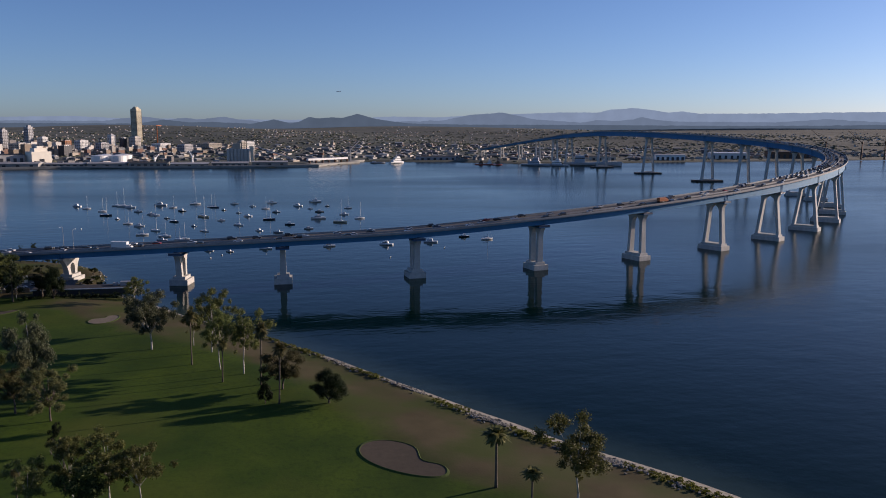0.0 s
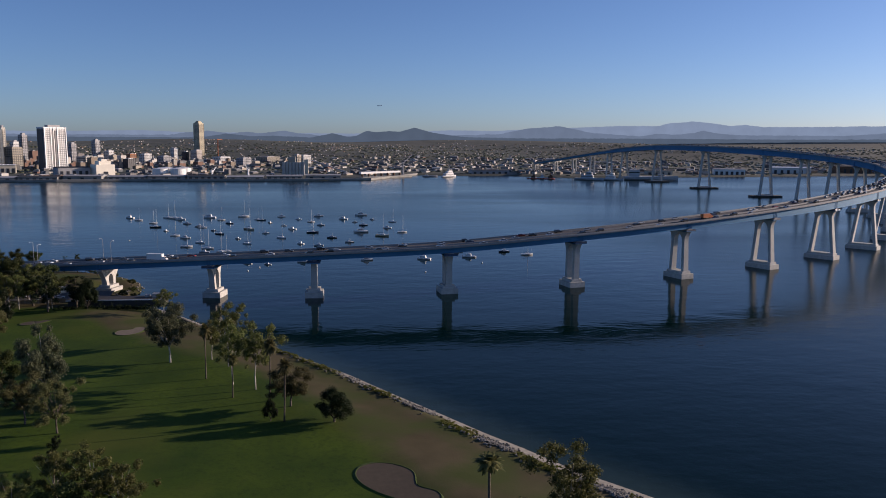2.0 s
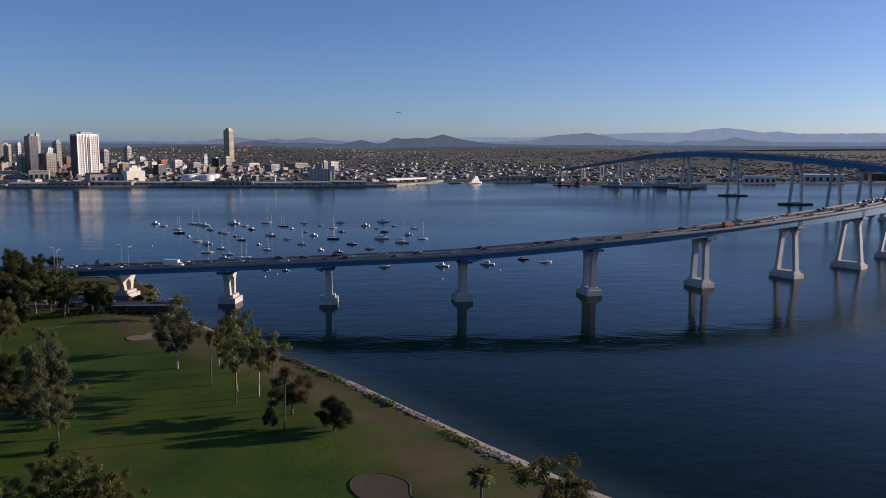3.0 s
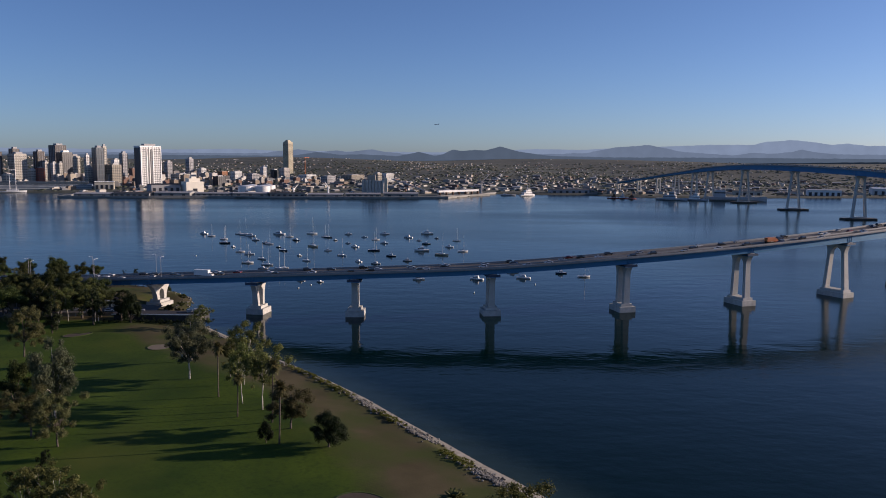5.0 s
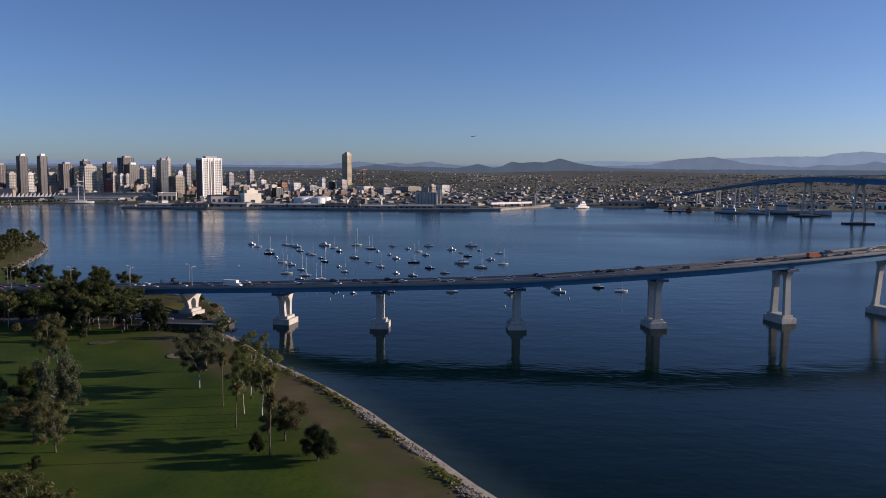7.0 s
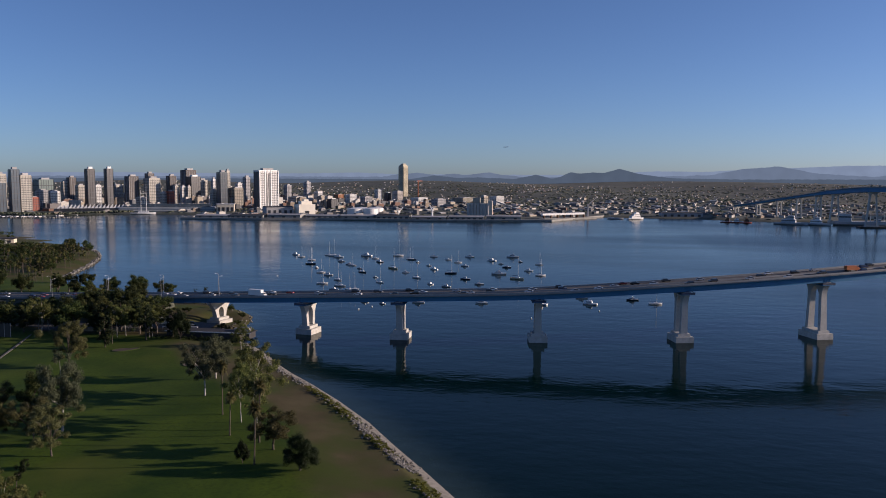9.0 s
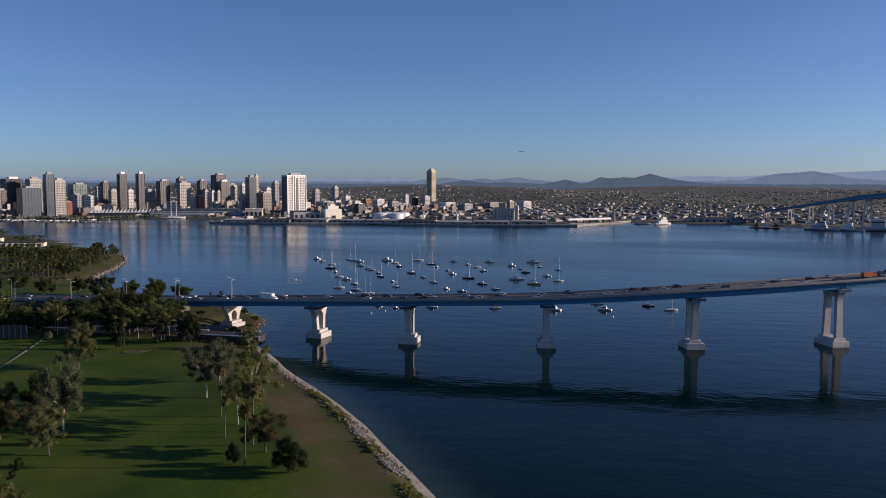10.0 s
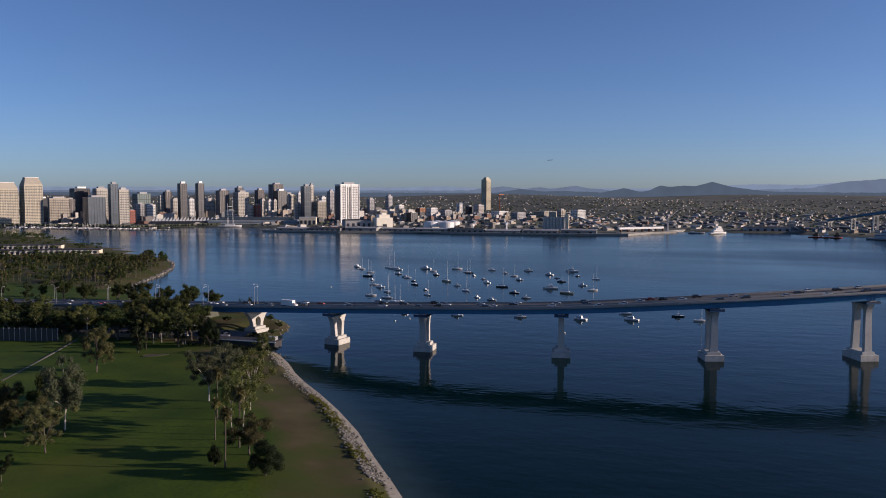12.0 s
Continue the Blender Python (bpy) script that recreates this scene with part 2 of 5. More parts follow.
# ---------------------------------------------------------------- mesh helpers
class Shape:
    """Gathers faces for one mesh."""

    def __init__(self):
        self.v, self.f = [], []

    def add(self, verts, faces):
        n = len(self.v)
        self.v += [tuple(p) for p in verts]
        self.f += [tuple(i + n for i in f) for f in faces]
        return self

    def box(self, x, y, z, sx, sy, sz, turn=0.0, taper=1.0):
        """A block whose base centre is at x, y, z."""
        c, s = math.cos(turn), math.sin(turn)
        pts = []
        for k, h in ((1.0, 0.0), (taper, sz)):
            for a, b in ((-1, -1), (1, -1), (1, 1), (-1, 1)):
                px, py = a * sx / 2 * k, b * sy / 2 * k
                pts.append((x + px * c - py * s, y + px * s + py * c, z + h))
        return self.add(pts, [(3, 2, 1, 0), (4, 5, 6, 7), (0, 1, 5, 4), (1, 2, 6, 5), (2, 3, 7, 6), (3, 0, 4, 7)])

    def prism(self, poly, z0, z1, taper=1.0):
        n = len(poly)
        cx, cy = sum(p[0] for p in poly) / n, sum(p[1] for p in poly) / n
        top = [(cx + (p[0] - cx) * taper, cy + (p[1] - cy) * taper, z1) for p in poly]
        return self.add([(p[0], p[1], z0) for p in poly] + top,
                        [tuple(range(n - 1, -1, -1)), tuple(range(n, 2 * n))] + [(i, (i + 1) % n, n + (i + 1) % n, n + i) for i in range(n)])

    def rod(self, p, q, r0, r1=None, n=6):
        r1 = r0 if r1 is None else r1
        p, q = Vector(p), Vector(q)
        ax = (q - p).normalized()
        u = ax.orthogonal().normalized()
        w = ax.cross(u)
        ring = [(math.cos(2 * math.pi * i / n), math.sin(2 * math.pi * i / n)) for i in range(n)]
        pts = [p + (u * a + w * b) * r0 for a, b in ring] + [q + (u * a + w * b) * r1 for a, b in ring]
        return self.add(pts, [tuple(range(n - 1, -1, -1)), tuple(range(n, 2 * n))] + [(i, (i + 1) % n, n + (i + 1) % n, n + i) for i in range(n)])

    def loft(self, rings, closed=True, caps=True):
        """Skins rings of equal length."""
        n = len(rings[0])
        faces = []
        for k in range(len(rings) - 1):
            for i in range(n if closed else n - 1):
                j = (i + 1) % n
                faces.append((k * n + i, k * n + j, (k + 1) * n + j, (k + 1) * n + i))
        if caps and closed:
            faces += [tuple(range(n - 1, -1, -1)), tuple(range((len(rings) - 1) * n, len(rings) * n))]
        return self.add([p for r in rings for p in r], faces)

    def blob(self, c, r, seed, squash=1.0, rough=0.35):
        """A rough low boulder or clump."""
        rnd = random.Random(seed)
        rows, n = [], 6
        for a in (-0.6, 0.0, 0.6):
            rows.append([(c[0] + r * math.cos(a) * math.cos(2 * math.pi * i / n) * rnd.uniform(1 - rough, 1 + rough),
                          c[1] + r * math.cos(a) * math.sin(2 * math.pi * i / n) * rnd.uniform(1 - rough, 1 + rough),
                          c[2] + squash * r * math.sin(a * 1.5) * rnd.uniform(1 - rough, 1 + rough)) for i in range(n)])
        return self.loft(rows)


def mesh_from(name, shape, mat, smooth=False):
    me = bpy.data.meshes.new(name)
    me.from_pydata(shape.v, [], shape.f)
    me.materials.append(mat)
    if smooth:
        me.polygons.foreach_set("use_smooth", [True] * len(me.polygons))
    me.update()
    return me


def part(name, shape, mat, parent, label="", smooth=False):
    ob = new(name, shape if isinstance(shape, bpy.types.Mesh) else mesh_from(name, shape, mat, smooth))
    ob.parent = parent
    return tagged(ob, label) if label else ob


def thing(name, label, category, group="", at=None, turn=0.0):
    ob = new(name)
    if at is not None:
        ob.matrix_basis = pose(*at, 0, 0, math.degrees(turn))
    return tagged(ob, label, category, group)


def structure(name, shape, mat, label, category, smooth=False):
    return tagged(new(name, mesh_from(name, shape, mat, smooth)), label, category, kind="structure")


# ---------------------------------------------------------------- water and near land
SHORE = [(-2600, 1560), (-1500, 1320), (-1150, 1255), (-1000, 1200), (-850, 1090), (-700, 1000), (-630, 930), (-560, 890), (-504, 854), (-454, 791), (-416, 718),
         (-387, 646), (-363, 586), (-300, 552), (-235, 522), (-185, 496), (-160, 480), (-146, 462), (-139, 438), (-138, 415), (-126, 399), (-98, 363), (-87, 347),
         (-75, 332), (-60, 315), (-42.5, 293.6), (-25, 270), (-10.5, 247), (3.3, 226.2), (13.4, 210.3), (21.8, 198.6), (32.4, 182), (43.2, 169.2), (52.6, 157.4), (59.4, 147),
         (75, 121), (96, 85), (122, 40), (160, -40), (230, -160), (420, -520)]
LAND = SHORE + [(420, -1500), (-2600, -1500)]
SH = np.array(SHORE, float)
LAWN = 4.5


def inland(P):
    """Signed distance from the shore of points (n, 2): positive on land."""
    best = np.full(len(P), 1e9)
    for a, b in zip(SH[:-1], SH[1:]):
        d = b - a
        k = np.clip(((P - a) @ d) / (d @ d), 0, 1)
        best = np.minimum(best, np.hypot(*(P - a - k[:, None] * d).T))
    inside = np.zeros(len(P), bool)
    poly = np.array(LAND, float)
    for a, b in zip(poly, np.roll(poly, -1, 0)):
        cross = (a[1] > P[:, 1]) != (b[1] > P[:, 1])
        with np.errstate(divide="ignore", invalid="ignore"):
            xs = a[0] + (P[:, 1] - a[1]) / (b[1] - a[1]) * (b[0] - a[0])
        inside ^= cross & (P[:, 0] < xs)
    return np.where(inside, best, -best)


def grid_axis(*spans):
    """Grid lines from (start, end, step) spans."""
    out = []
    for a, b, s in spans:
        out += list(np.arange(a, b, s))
    return np.array(out + [spans[-1][1]])


def sheet(name, xs, ys, height, mat, keep=None, attrs=()):
    X, Y = np.meshgrid(xs, ys)
    P = np.stack([X.ravel(), Y.ravel()], 1)
    d = inland(P)
    Z = height(P, d)
    nx, ny = len(xs), len(ys)
    i = np.arange(nx * ny).reshape(ny, nx)
    F = np.stack([i[:-1, :-1], i[:-1, 1:], i[1:, 1:], i[1:, :-1]], -1).reshape(-1, 4)
    if keep is not None:
        ok = keep(P, d)
        F = F[ok[F].any(1)]
    used = np.unique(F)
    back = np.zeros(nx * ny, int)
    back[used] = np.arange(len(used))
    me = bpy.data.meshes.new(name)
    me.from_pydata(np.column_stack([P, Z])[used].tolist(), [], back[F].tolist())
    for key, fn in attrs:
        a = me.attributes.new(key, "FLOAT", "POINT")
        a.data.foreach_set("value", fn(P, d)[used].astype(np.float32))
    me.materials.append(mat)
    me.polygons.foreach_set("use_smooth", [True] * len(me.polygons))
    me.update()
    return new(name, me)


def soft(a, b, x):
    k = np.clip((x - a) / (b - a), 0, 1)
    return k * k * (3 - 2 * k)


def bumpy(P, size, seed=0.0):
    return np.array([noise.noise(Vector((p[0] / size, p[1] / size, seed))) for p in P])


BUNKERS = [((-13.6, 170.2), 13.6, 6.0, -54), ((-114.6, 325), 7.0, 4.4, 60), ((-158.5, 342), 6.0, 3.4, 30)]


def land_height(P, d):
    beach_w = 2.6 + 1.2 * soft(330, 150, P[:, 1]) + 2.0 * soft(235, 185, P[:, 1])
    z = np.where(d < 0, np.maximum(-2.0, d * 0.3), 0.28 * np.minimum(d, beach_w) + 0.0)
    z = z + (LAWN - 0.28 * beach_w - 1.9) * soft(beach_w, beach_w + 4.5, d) + 1.9 * soft(beach_w + 3, beach_w + 34, d)
    course = soft(12, 40, d) * soft(400, 360, P[:, 1]) * (P[:, 0] > -400)
    z = z + course * 0.35 * np.sin(P[:, 0] / 17.0) * np.sin(P[:, 1] / 23.0 + 1)
    green = np.exp(-(((P[:, 0] + 140) / 28) ** 2 + ((P[:, 1] - 342) / 20) ** 2))
    z = z + 1.1 * green
    # the ground falls away round the first pier by the water
    return z - np.clip(z - 0.9, 0, 4) * np.exp(-(((P[:, 0] + 151) / 16) ** 4 + ((P[:, 1] - 438) / 19) ** 4))


ground = sheet("ground", grid_axis((-2600, -500, 60), (-500, -220, 8), (-220, 90, 1.4), (90, 420, 15)),
               grid_axis((-1500, 100, 50), (100, 380, 1.4), (380, 520, 3.5), (520, 960, 12), (960, 1600, 40)),
               land_height, COURSE, keep=lambda P, d: d > -6,
               attrs=(("dry", lambda P, d: soft(50, 22, d + 6 * np.sin(P[:, 1] / 31)) * soft(395, 350, P[:, 1]) + 1.0 * soft(-300, -230, P[:, 0]) * soft(372, 382, P[:, 1]) * soft(560, 520, P[:, 1]) + 0.72 * soft(-330, -360, P[:, 0]) * soft(555, 575, P[:, 1])),
                      ("beach", lambda P, d: soft(3.9, 2.0, d - 2.0 * soft(235, 185, P[:, 1])) * np.maximum(soft(400, 380, P[:, 1]), 0.55 * soft(555, 575, P[:, 1])))))
tagged(ground, "mown green golf turf with dry brown strip by the beach", "ground", kind="structure")

water = sheet("water", grid_axis((-5200, -260, 130), (-260, 240, 6), (240, 5200, 130)), grid_axis((-1600, 80, 60), (80, 560, 6), (560, 5200, 120)),
              lambda P, d: np.zeros(len(P)), WATER,
              attrs=(("breeze", lambda P, d: np.maximum(0.75 * soft(520, 900, P[:, 1]), soft(90, 270, P[:, 0]))),
                     ("shallow", lambda P, d: 0.8 * soft(-20, 0, d) ** 1.7),))
tagged(water, "dark blue rippled bay water reflecting the sky", "water", kind="structure")

# the bunker sand again, with the sun on it painted in as a paler tone
SUNLIT_SAND = material("sunlit_bunker_sand", (0.16, 0.130, 0.092), 0.95, vary=0.2, grain=0.7, blotch=0.1, bump=0.2)
TURF = material("rough_turf", (0.042, 0.068, 0.008), 0.95, vary=0.3, grain=1.5, blotch=0.2, bump=0.4)


def bunker(cx, cy, rx, ry, turn, fill, label):
    """A sand hollow inside a raised turf lip."""
    c, s = math.cos(radians(turn)), math.sin(radians(turn))
    rings = []
    for k, z in ((0.0, 0.10), (0.6, 0.11), (0.975, 0.12), (0.99, 0.22), (1.0, 0.20), (1.06, -0.05)):
        ring = []
        for i in range(56):
            a = 2 * math.pi * i / 56
            u = rx * math.cos(a)
            v = ry * (1.12 - 0.22 * u / rx) * math.sin(a)
            v *= 1 - 0.62 * math.exp(-((u / rx - 0.32) / 0.34) ** 2) if v > 0 else 1.0
            u, v = u * k, v * k
            ring.append((cx + u * c - v * s, cy + u * s + v * c))
        up = land_height(np.array(ring), np.full(len(ring), 60.0)) + z
        rings.append([(p[0], p[1], float(h)) for p, h in zip(ring, up)])
    ob = thing("sand_bunker", label, "bunker", "golf bunkers")
    part("sand", Shape().loft(rings[:3], caps=False), fill, ob, smooth=True)
    part("lip", Shape().loft(rings[2:], caps=False), TURF, ob, "raised dark turf lip", smooth=True)


for (bx, by), brx, bry, bturn in BUNKERS:
    # dry marks the one bunker whose sand is painted as lit by the sun
    dry = brx < 8 and bx > -130
    bunker(bx, by, brx, bry, bturn, SUNLIT_SAND if dry else SANDPIT, f"kidney-shaped {'pale sunlit' if dry else 'brown'} sand bunker with a turf lip")

# ---------------------------------------------------------------- far shore and ridges
FAR_SHORE = [(-2600, 1500), (-1420, 1560), (-1279, 1590), (-1100, 1580), (-1030, 1740), (-930, 1740), (-760, 1730), (-745, 1545), (-577, 1556), (-464, 1590), (-219, 1580), (13, 1612), (126, 1840),
             (330, 1790), (440, 1715), (560, 1690), (872, 1749), (1198, 1785), (1500, 1830), (2400, 1900), (4200, 1700)]
FS = np.array(FAR_SHORE, float)


def far_height(P):
    d = np.hypot(P[:, 0], P[:, 1])
    rise = 66 * soft(2350, 4750, d) + 9 * soft(2500, 3200, d) * np.sin(P[:, 0] / 260.0 + P[:, 1] / 410.0)
    shore = np.interp(P[:, 0], FS[:, 0], FS[:, 1])
    return np.where(P[:, 1] < shore, -2.0, 3.0 + rise * 1.0)


far_ground = sheet("far_ground", grid_axis((-4600, -1500, 60), (-1500, 1800, 25), (1800, 4600, 60)), grid_axis((1480, 1900, 12), (1900, 4880, 45)), lambda P, d: far_height(P), FAR_LAND,
                   keep=lambda P, d: np.hypot(P[:, 0], P[:, 1]) < 4800)
tagged(far_ground, "hazy built-up far shore rising to low hills", "ground", kind="structure")


def ridge(name, radius, line, mat, roughness, seed):
    """A far range of hills: its skyline as (azimuth from +y to +x in degrees, height over the eye in metres)."""
    az = np.linspace(-75, 75, 1921)
    h = np.interp(az, [p[0] + 0.24 for p in line], [p[1] for p in line])
    h = np.convolve(np.pad(h, 2, mode="edge"), np.ones(5) / 5, mode="valid")
    ring0, ring1 = [], []
    for a, up in zip(az, h):
        up += roughness * (noise.noise(Vector((a * 1.1, seed, 0))) + 1.0 * noise.noise(Vector((a * 2.7, seed, 5))) + 0.7 * noise.noise(Vector((a * 6.5, seed, 9))) + 0.4 * noise.noise(Vector((a * 15, seed, 2))))
        x, y = radius * math.sin(radians(a)), radius * math.cos(radians(a))
        ring0.append((x, y, -5.0))
        ring1.append((x * 1.002, y * 1.002, 84 + up))
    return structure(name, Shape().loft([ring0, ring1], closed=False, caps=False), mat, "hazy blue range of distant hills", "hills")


# skylines glow in painted haze blues, paler from the near range to the far
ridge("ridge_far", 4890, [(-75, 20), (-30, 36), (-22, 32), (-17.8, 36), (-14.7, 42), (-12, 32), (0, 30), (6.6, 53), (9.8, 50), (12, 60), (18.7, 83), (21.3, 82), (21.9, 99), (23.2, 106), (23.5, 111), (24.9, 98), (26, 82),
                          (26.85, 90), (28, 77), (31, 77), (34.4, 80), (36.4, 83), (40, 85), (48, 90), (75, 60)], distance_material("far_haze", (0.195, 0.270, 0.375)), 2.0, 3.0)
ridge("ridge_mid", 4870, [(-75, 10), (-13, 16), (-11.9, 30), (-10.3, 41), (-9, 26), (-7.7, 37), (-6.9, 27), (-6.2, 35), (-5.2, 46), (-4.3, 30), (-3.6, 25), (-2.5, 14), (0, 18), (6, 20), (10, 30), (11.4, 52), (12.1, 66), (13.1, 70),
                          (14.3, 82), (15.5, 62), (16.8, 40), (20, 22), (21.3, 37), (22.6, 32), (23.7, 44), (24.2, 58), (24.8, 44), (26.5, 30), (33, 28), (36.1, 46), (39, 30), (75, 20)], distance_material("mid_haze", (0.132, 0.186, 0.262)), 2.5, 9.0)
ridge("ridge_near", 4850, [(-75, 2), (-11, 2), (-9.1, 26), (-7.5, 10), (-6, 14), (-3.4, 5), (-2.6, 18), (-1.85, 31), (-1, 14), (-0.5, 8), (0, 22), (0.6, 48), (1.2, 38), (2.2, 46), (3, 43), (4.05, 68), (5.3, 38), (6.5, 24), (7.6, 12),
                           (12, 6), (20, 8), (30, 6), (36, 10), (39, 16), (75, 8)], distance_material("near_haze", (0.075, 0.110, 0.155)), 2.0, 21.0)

# ---------------------------------------------------------------- bridge
PIERS = [(-212, 452), (-155.7, 436), (-96.8, 420), (-44.1, 415), (27.9, 420), (102.2, 433), (176, 455.5), (246.9, 485.6), (312, 522), (374.8, 567), (431, 617), (481, 674),
         (524, 737), (556, 803), (575, 868), (586, 937), (590, 1010), (590, 1108), (587, 1309), (584, 1516), (576, 1688), (566, 1760), (548, 1832), (524, 1900), (494, 1965), (458, 2026)]
PIER_TOP = [13.2, 17.4, 21.6, 24.2, 26.6, 31.0, 35.2, 39.2, 42.8, 46.2, 49.4, 52.6, 55.8, 59.0, 62.0, 64.8, 67.4, 70.6, 74.0, 73.2, 66.0, 59.5, 52.0, 43.5, 34.0, 24]
DEPTH = [3.6, 3.8, 3.7, 3.6, 3.7, 4.0, 4.5, 5.2, 6.4, 6.8, 7.0, 7.2, 7.4, 7.4, 7.4, 7.4, 7.6, 8.4, 8.8, 8.8, 8.0, 6.0, 5, 4.5, 4, 3.6]
HALF = 9.8


def catmull(points, steps):
    p = [2 * np.array(points[0]) - points[1], *map(np.array, points), 2 * np.array(points[-1]) - points[-2]]
    out = []
    for i in range(1, len(p) - 2):
        for k in range(steps):
            u = k / steps
            out.append(0.5 * (2 * p[i] + (p[i + 1] - p[i - 1]) * u + (2 * p[i - 1] - 5 * p[i] + 4 * p[i + 1] - p[i + 2]) * u * u + (3 * p[i] - p[i - 1] - 3 * p[i + 1] + p[i + 2]) * u ** 3))
    return np.array(out + [p[-2]])


STEP = 8
LINE = catmull([(x, y, z, d) for (x, y), z, d in zip(PIERS, PIER_TOP, DEPTH)], STEP)
# the approach on land, dipping towards the toll plaza
LEAD = np.array([(-900, 370, 6.2, 2.2), (-720, 405, 6.3, 2.2), (-560, 432, 6.5, 2.4), (-430, 452, 7.0, 2.8), (-350, 462, 7.8, 3.2), (-300, 465, 8.9, 3.3), (-255, 461.5, 10.6, 3.5)])
LINE = np.vstack([LEAD, LINE])
TAN = np.gradient(LINE[:, :2], axis=0)
TAN /= np.linalg.norm(TAN, axis=1)[:, None]
SIDE = np.stack([TAN[:, 1], -TAN[:, 0]], 1)
LENGTH = np.concatenate([[0], np.cumsum(np.hypot(*np.diff(LINE[:, :2], axis=0).T))])
FIRST = float(LENGTH[len(LEAD)])


def on_deck(s, off, up=0.0):
    """The place s metres along the roadway and off metres to its camera side, and the heading there."""
    c = [float(np.interp(s, LENGTH, col)) for col in (LINE[:, 0], LINE[:, 1], LINE[:, 2], SIDE[:, 0], SIDE[:, 1], TAN[:, 0], TAN[:, 1])]
    return (c[0] + c[3] * off, c[1] + c[4] * off, c[2] + up), math.atan2(c[6], c[5])


def sweep(section):
    """Skins a cross section (off, up) or a function of depth along the bridge."""
    rings = []
    for (x, y, z, d), (nx, ny) in zip(LINE, SIDE):
        rings.append([(x + nx * o, y + ny * o, z + u) for o, u in section(d)])
    return Shape().loft(rings)


bridge = thing("bridge", "long curved blue steel girder bridge on pale concrete piers", "bridge")
part("deck_slab", sweep(lambda d: [(-HALF, -0.9), (HALF, -0.9), (HALF, -0.45), (-HALF, -0.45)]), BARRIER, bridge, "grey concrete deck edge")
part("roadway", sweep(lambda d: [(-HALF + .4, -0.45), (HALF - .4, -0.45), (HALF - .4, -0.40), (-HALF + .4, -0.40)]), ASPHALT, bridge, "worn dark asphalt roadway")
for side in (-1, 1):
    part("parapet", sweep(lambda d: [(side * HALF - .25, -0.45), (side * HALF + .25, -0.45), (side * HALF + .16, 0.5), (side * HALF - .16, 0.5)]), BARRIER, bridge, "concrete parapet")
part("median_barrier", sweep(lambda d: [(1.7, -0.40), (2.2, -0.40), (2.05, 0.40), (1.85, 0.40)]), BARRIER, bridge, "movable concrete barrier")
for side in (-1, 1):
    part("girder", sweep(lambda d: [(side * 7.6 - .35, -d), (side * 7.6 + .35, -d), (side * 7.6 + .35, -d + .18), (side * 7.6 + .10, -d + .18), (side * 7.6 + .10, -0.95), (side * 7.6 - .10, -0.95), (side * 7.6 - .10, -d + .18), (side * 7.6 - .35, -d + .18)]), BLUE_STEEL, bridge, "blue painted steel plate girder")
part("soffit", sweep(lambda d: [(-7.4, -d + .4), (7.4, -d + .4), (7.4, -d + .6), (-7.4, -d + .6)]), BLUE_STEEL, bridge)

BASE_W = [11.2, 11.2, 11.4, 11.6, 12, 13.2, 16, 19, 21.5, 23, 24, 24, 24, 24, 24, 24, 24, 24, 26, 26, 24, 20, 18, 16, 15, 14]


def pier(n):
    (x, y), top, depth, bw = PIERS[n], PIER_TOP[n], DEPTH[n], BASE_W[n]
    k = len(LEAD) + n * STEP
    turn = math.atan2(SIDE[k][1], SIDE[k][0])
    on_land = n == 0 or n > 20
    ob = thing("bridge_pier", "pale concrete arched bridge pier on a stepped footing in the water" if not on_land else "pale concrete arched bridge pier on land", "bridge pier", "piers of the bridge", (x, y, 0), turn)
    h = top - depth - 0.9
    foot = 3.0 if not on_land else 3.6
    thick = 2.6 + h * 0.042
    if 17 <= n <= 19:
        rim = Shape().box(0, 0, -1.5, 46, 16, 4.2, taper=0.99)
        part("fender", rim, FENDER, ob, "dark timber ship fender")
    fs = Shape().box(0, 0, -1.5 if not on_land else 2.0, bw, 9.6, foot + (1.5 if not on_land else -2.0), taper=0.985)
    part("footing", fs, FOOTING, ob, "stained concrete footing")
    part("footing_step", Shape().box(0, 0, foot, bw - 2.4, 6.6, 1.5, taper=0.98), CONCRETE, ob)
    z0, crown = foot + 1.5, h - 2.6
    rows = 14
    lo, hi = bw / 2 - 2.6, 4.4
    for side in (-1, 1):
        rings = []
        for i in range(rows + 1):
            u = i / rows
            z = z0 + (h - z0) * u
            straight = lo + (hi - lo) * u
            flare = max(0.0, (z - (h - 7.0)) / 7.0)
            outer = straight + 0.95 + 3.2 * flare ** 2.2
            arch = max(0.0, (z - (crown - 3.4)) / 3.4)
            inner = (straight - 1.3) * math.sqrt(max(0.0, 1 - min(1.0, arch) ** 2))
            th = thick * (1 - 0.22 * u) / 2
            rings.append([(side * inner, -th, z), (side * outer, -th, z), (side * outer, th, z), (side * inner, th, z)])
        part("leg", Shape().loft(rings), CONCRETE, ob)
    part("crosshead", Shape().box(0, 0, h, 17.2, thick * 0.9, 0.75), CONCRETE, ob)
    if 2 <= n <= 16:
        part("access_platform", Shape().box(0, 0, h - 0.75, 18.4, thick + 3.6, 0.3), BLUE_STEEL, ob, "blue steel access platform")
        for sx in (-9.1, 9.1):
            part("platform_rail", Shape().box(sx, 0, h - 0.45, 0.12, thick + 3.6, 1.1), DARK_STEEL, ob)
        for sy in (-1, 1):
            part("platform_rail", Shape().box(0, sy * (thick / 2 + 1.75), h + 0.45, 18.3, 0.12, 0.16), DARK_STEEL, ob)
    for o in (-7.6, 7.6):
        part("bearing", Shape().box(o, 0, h + 0.75, 1.3, 1.6, 0.4), DARK_STEEL, ob, "dark steel bearing")
    return ob


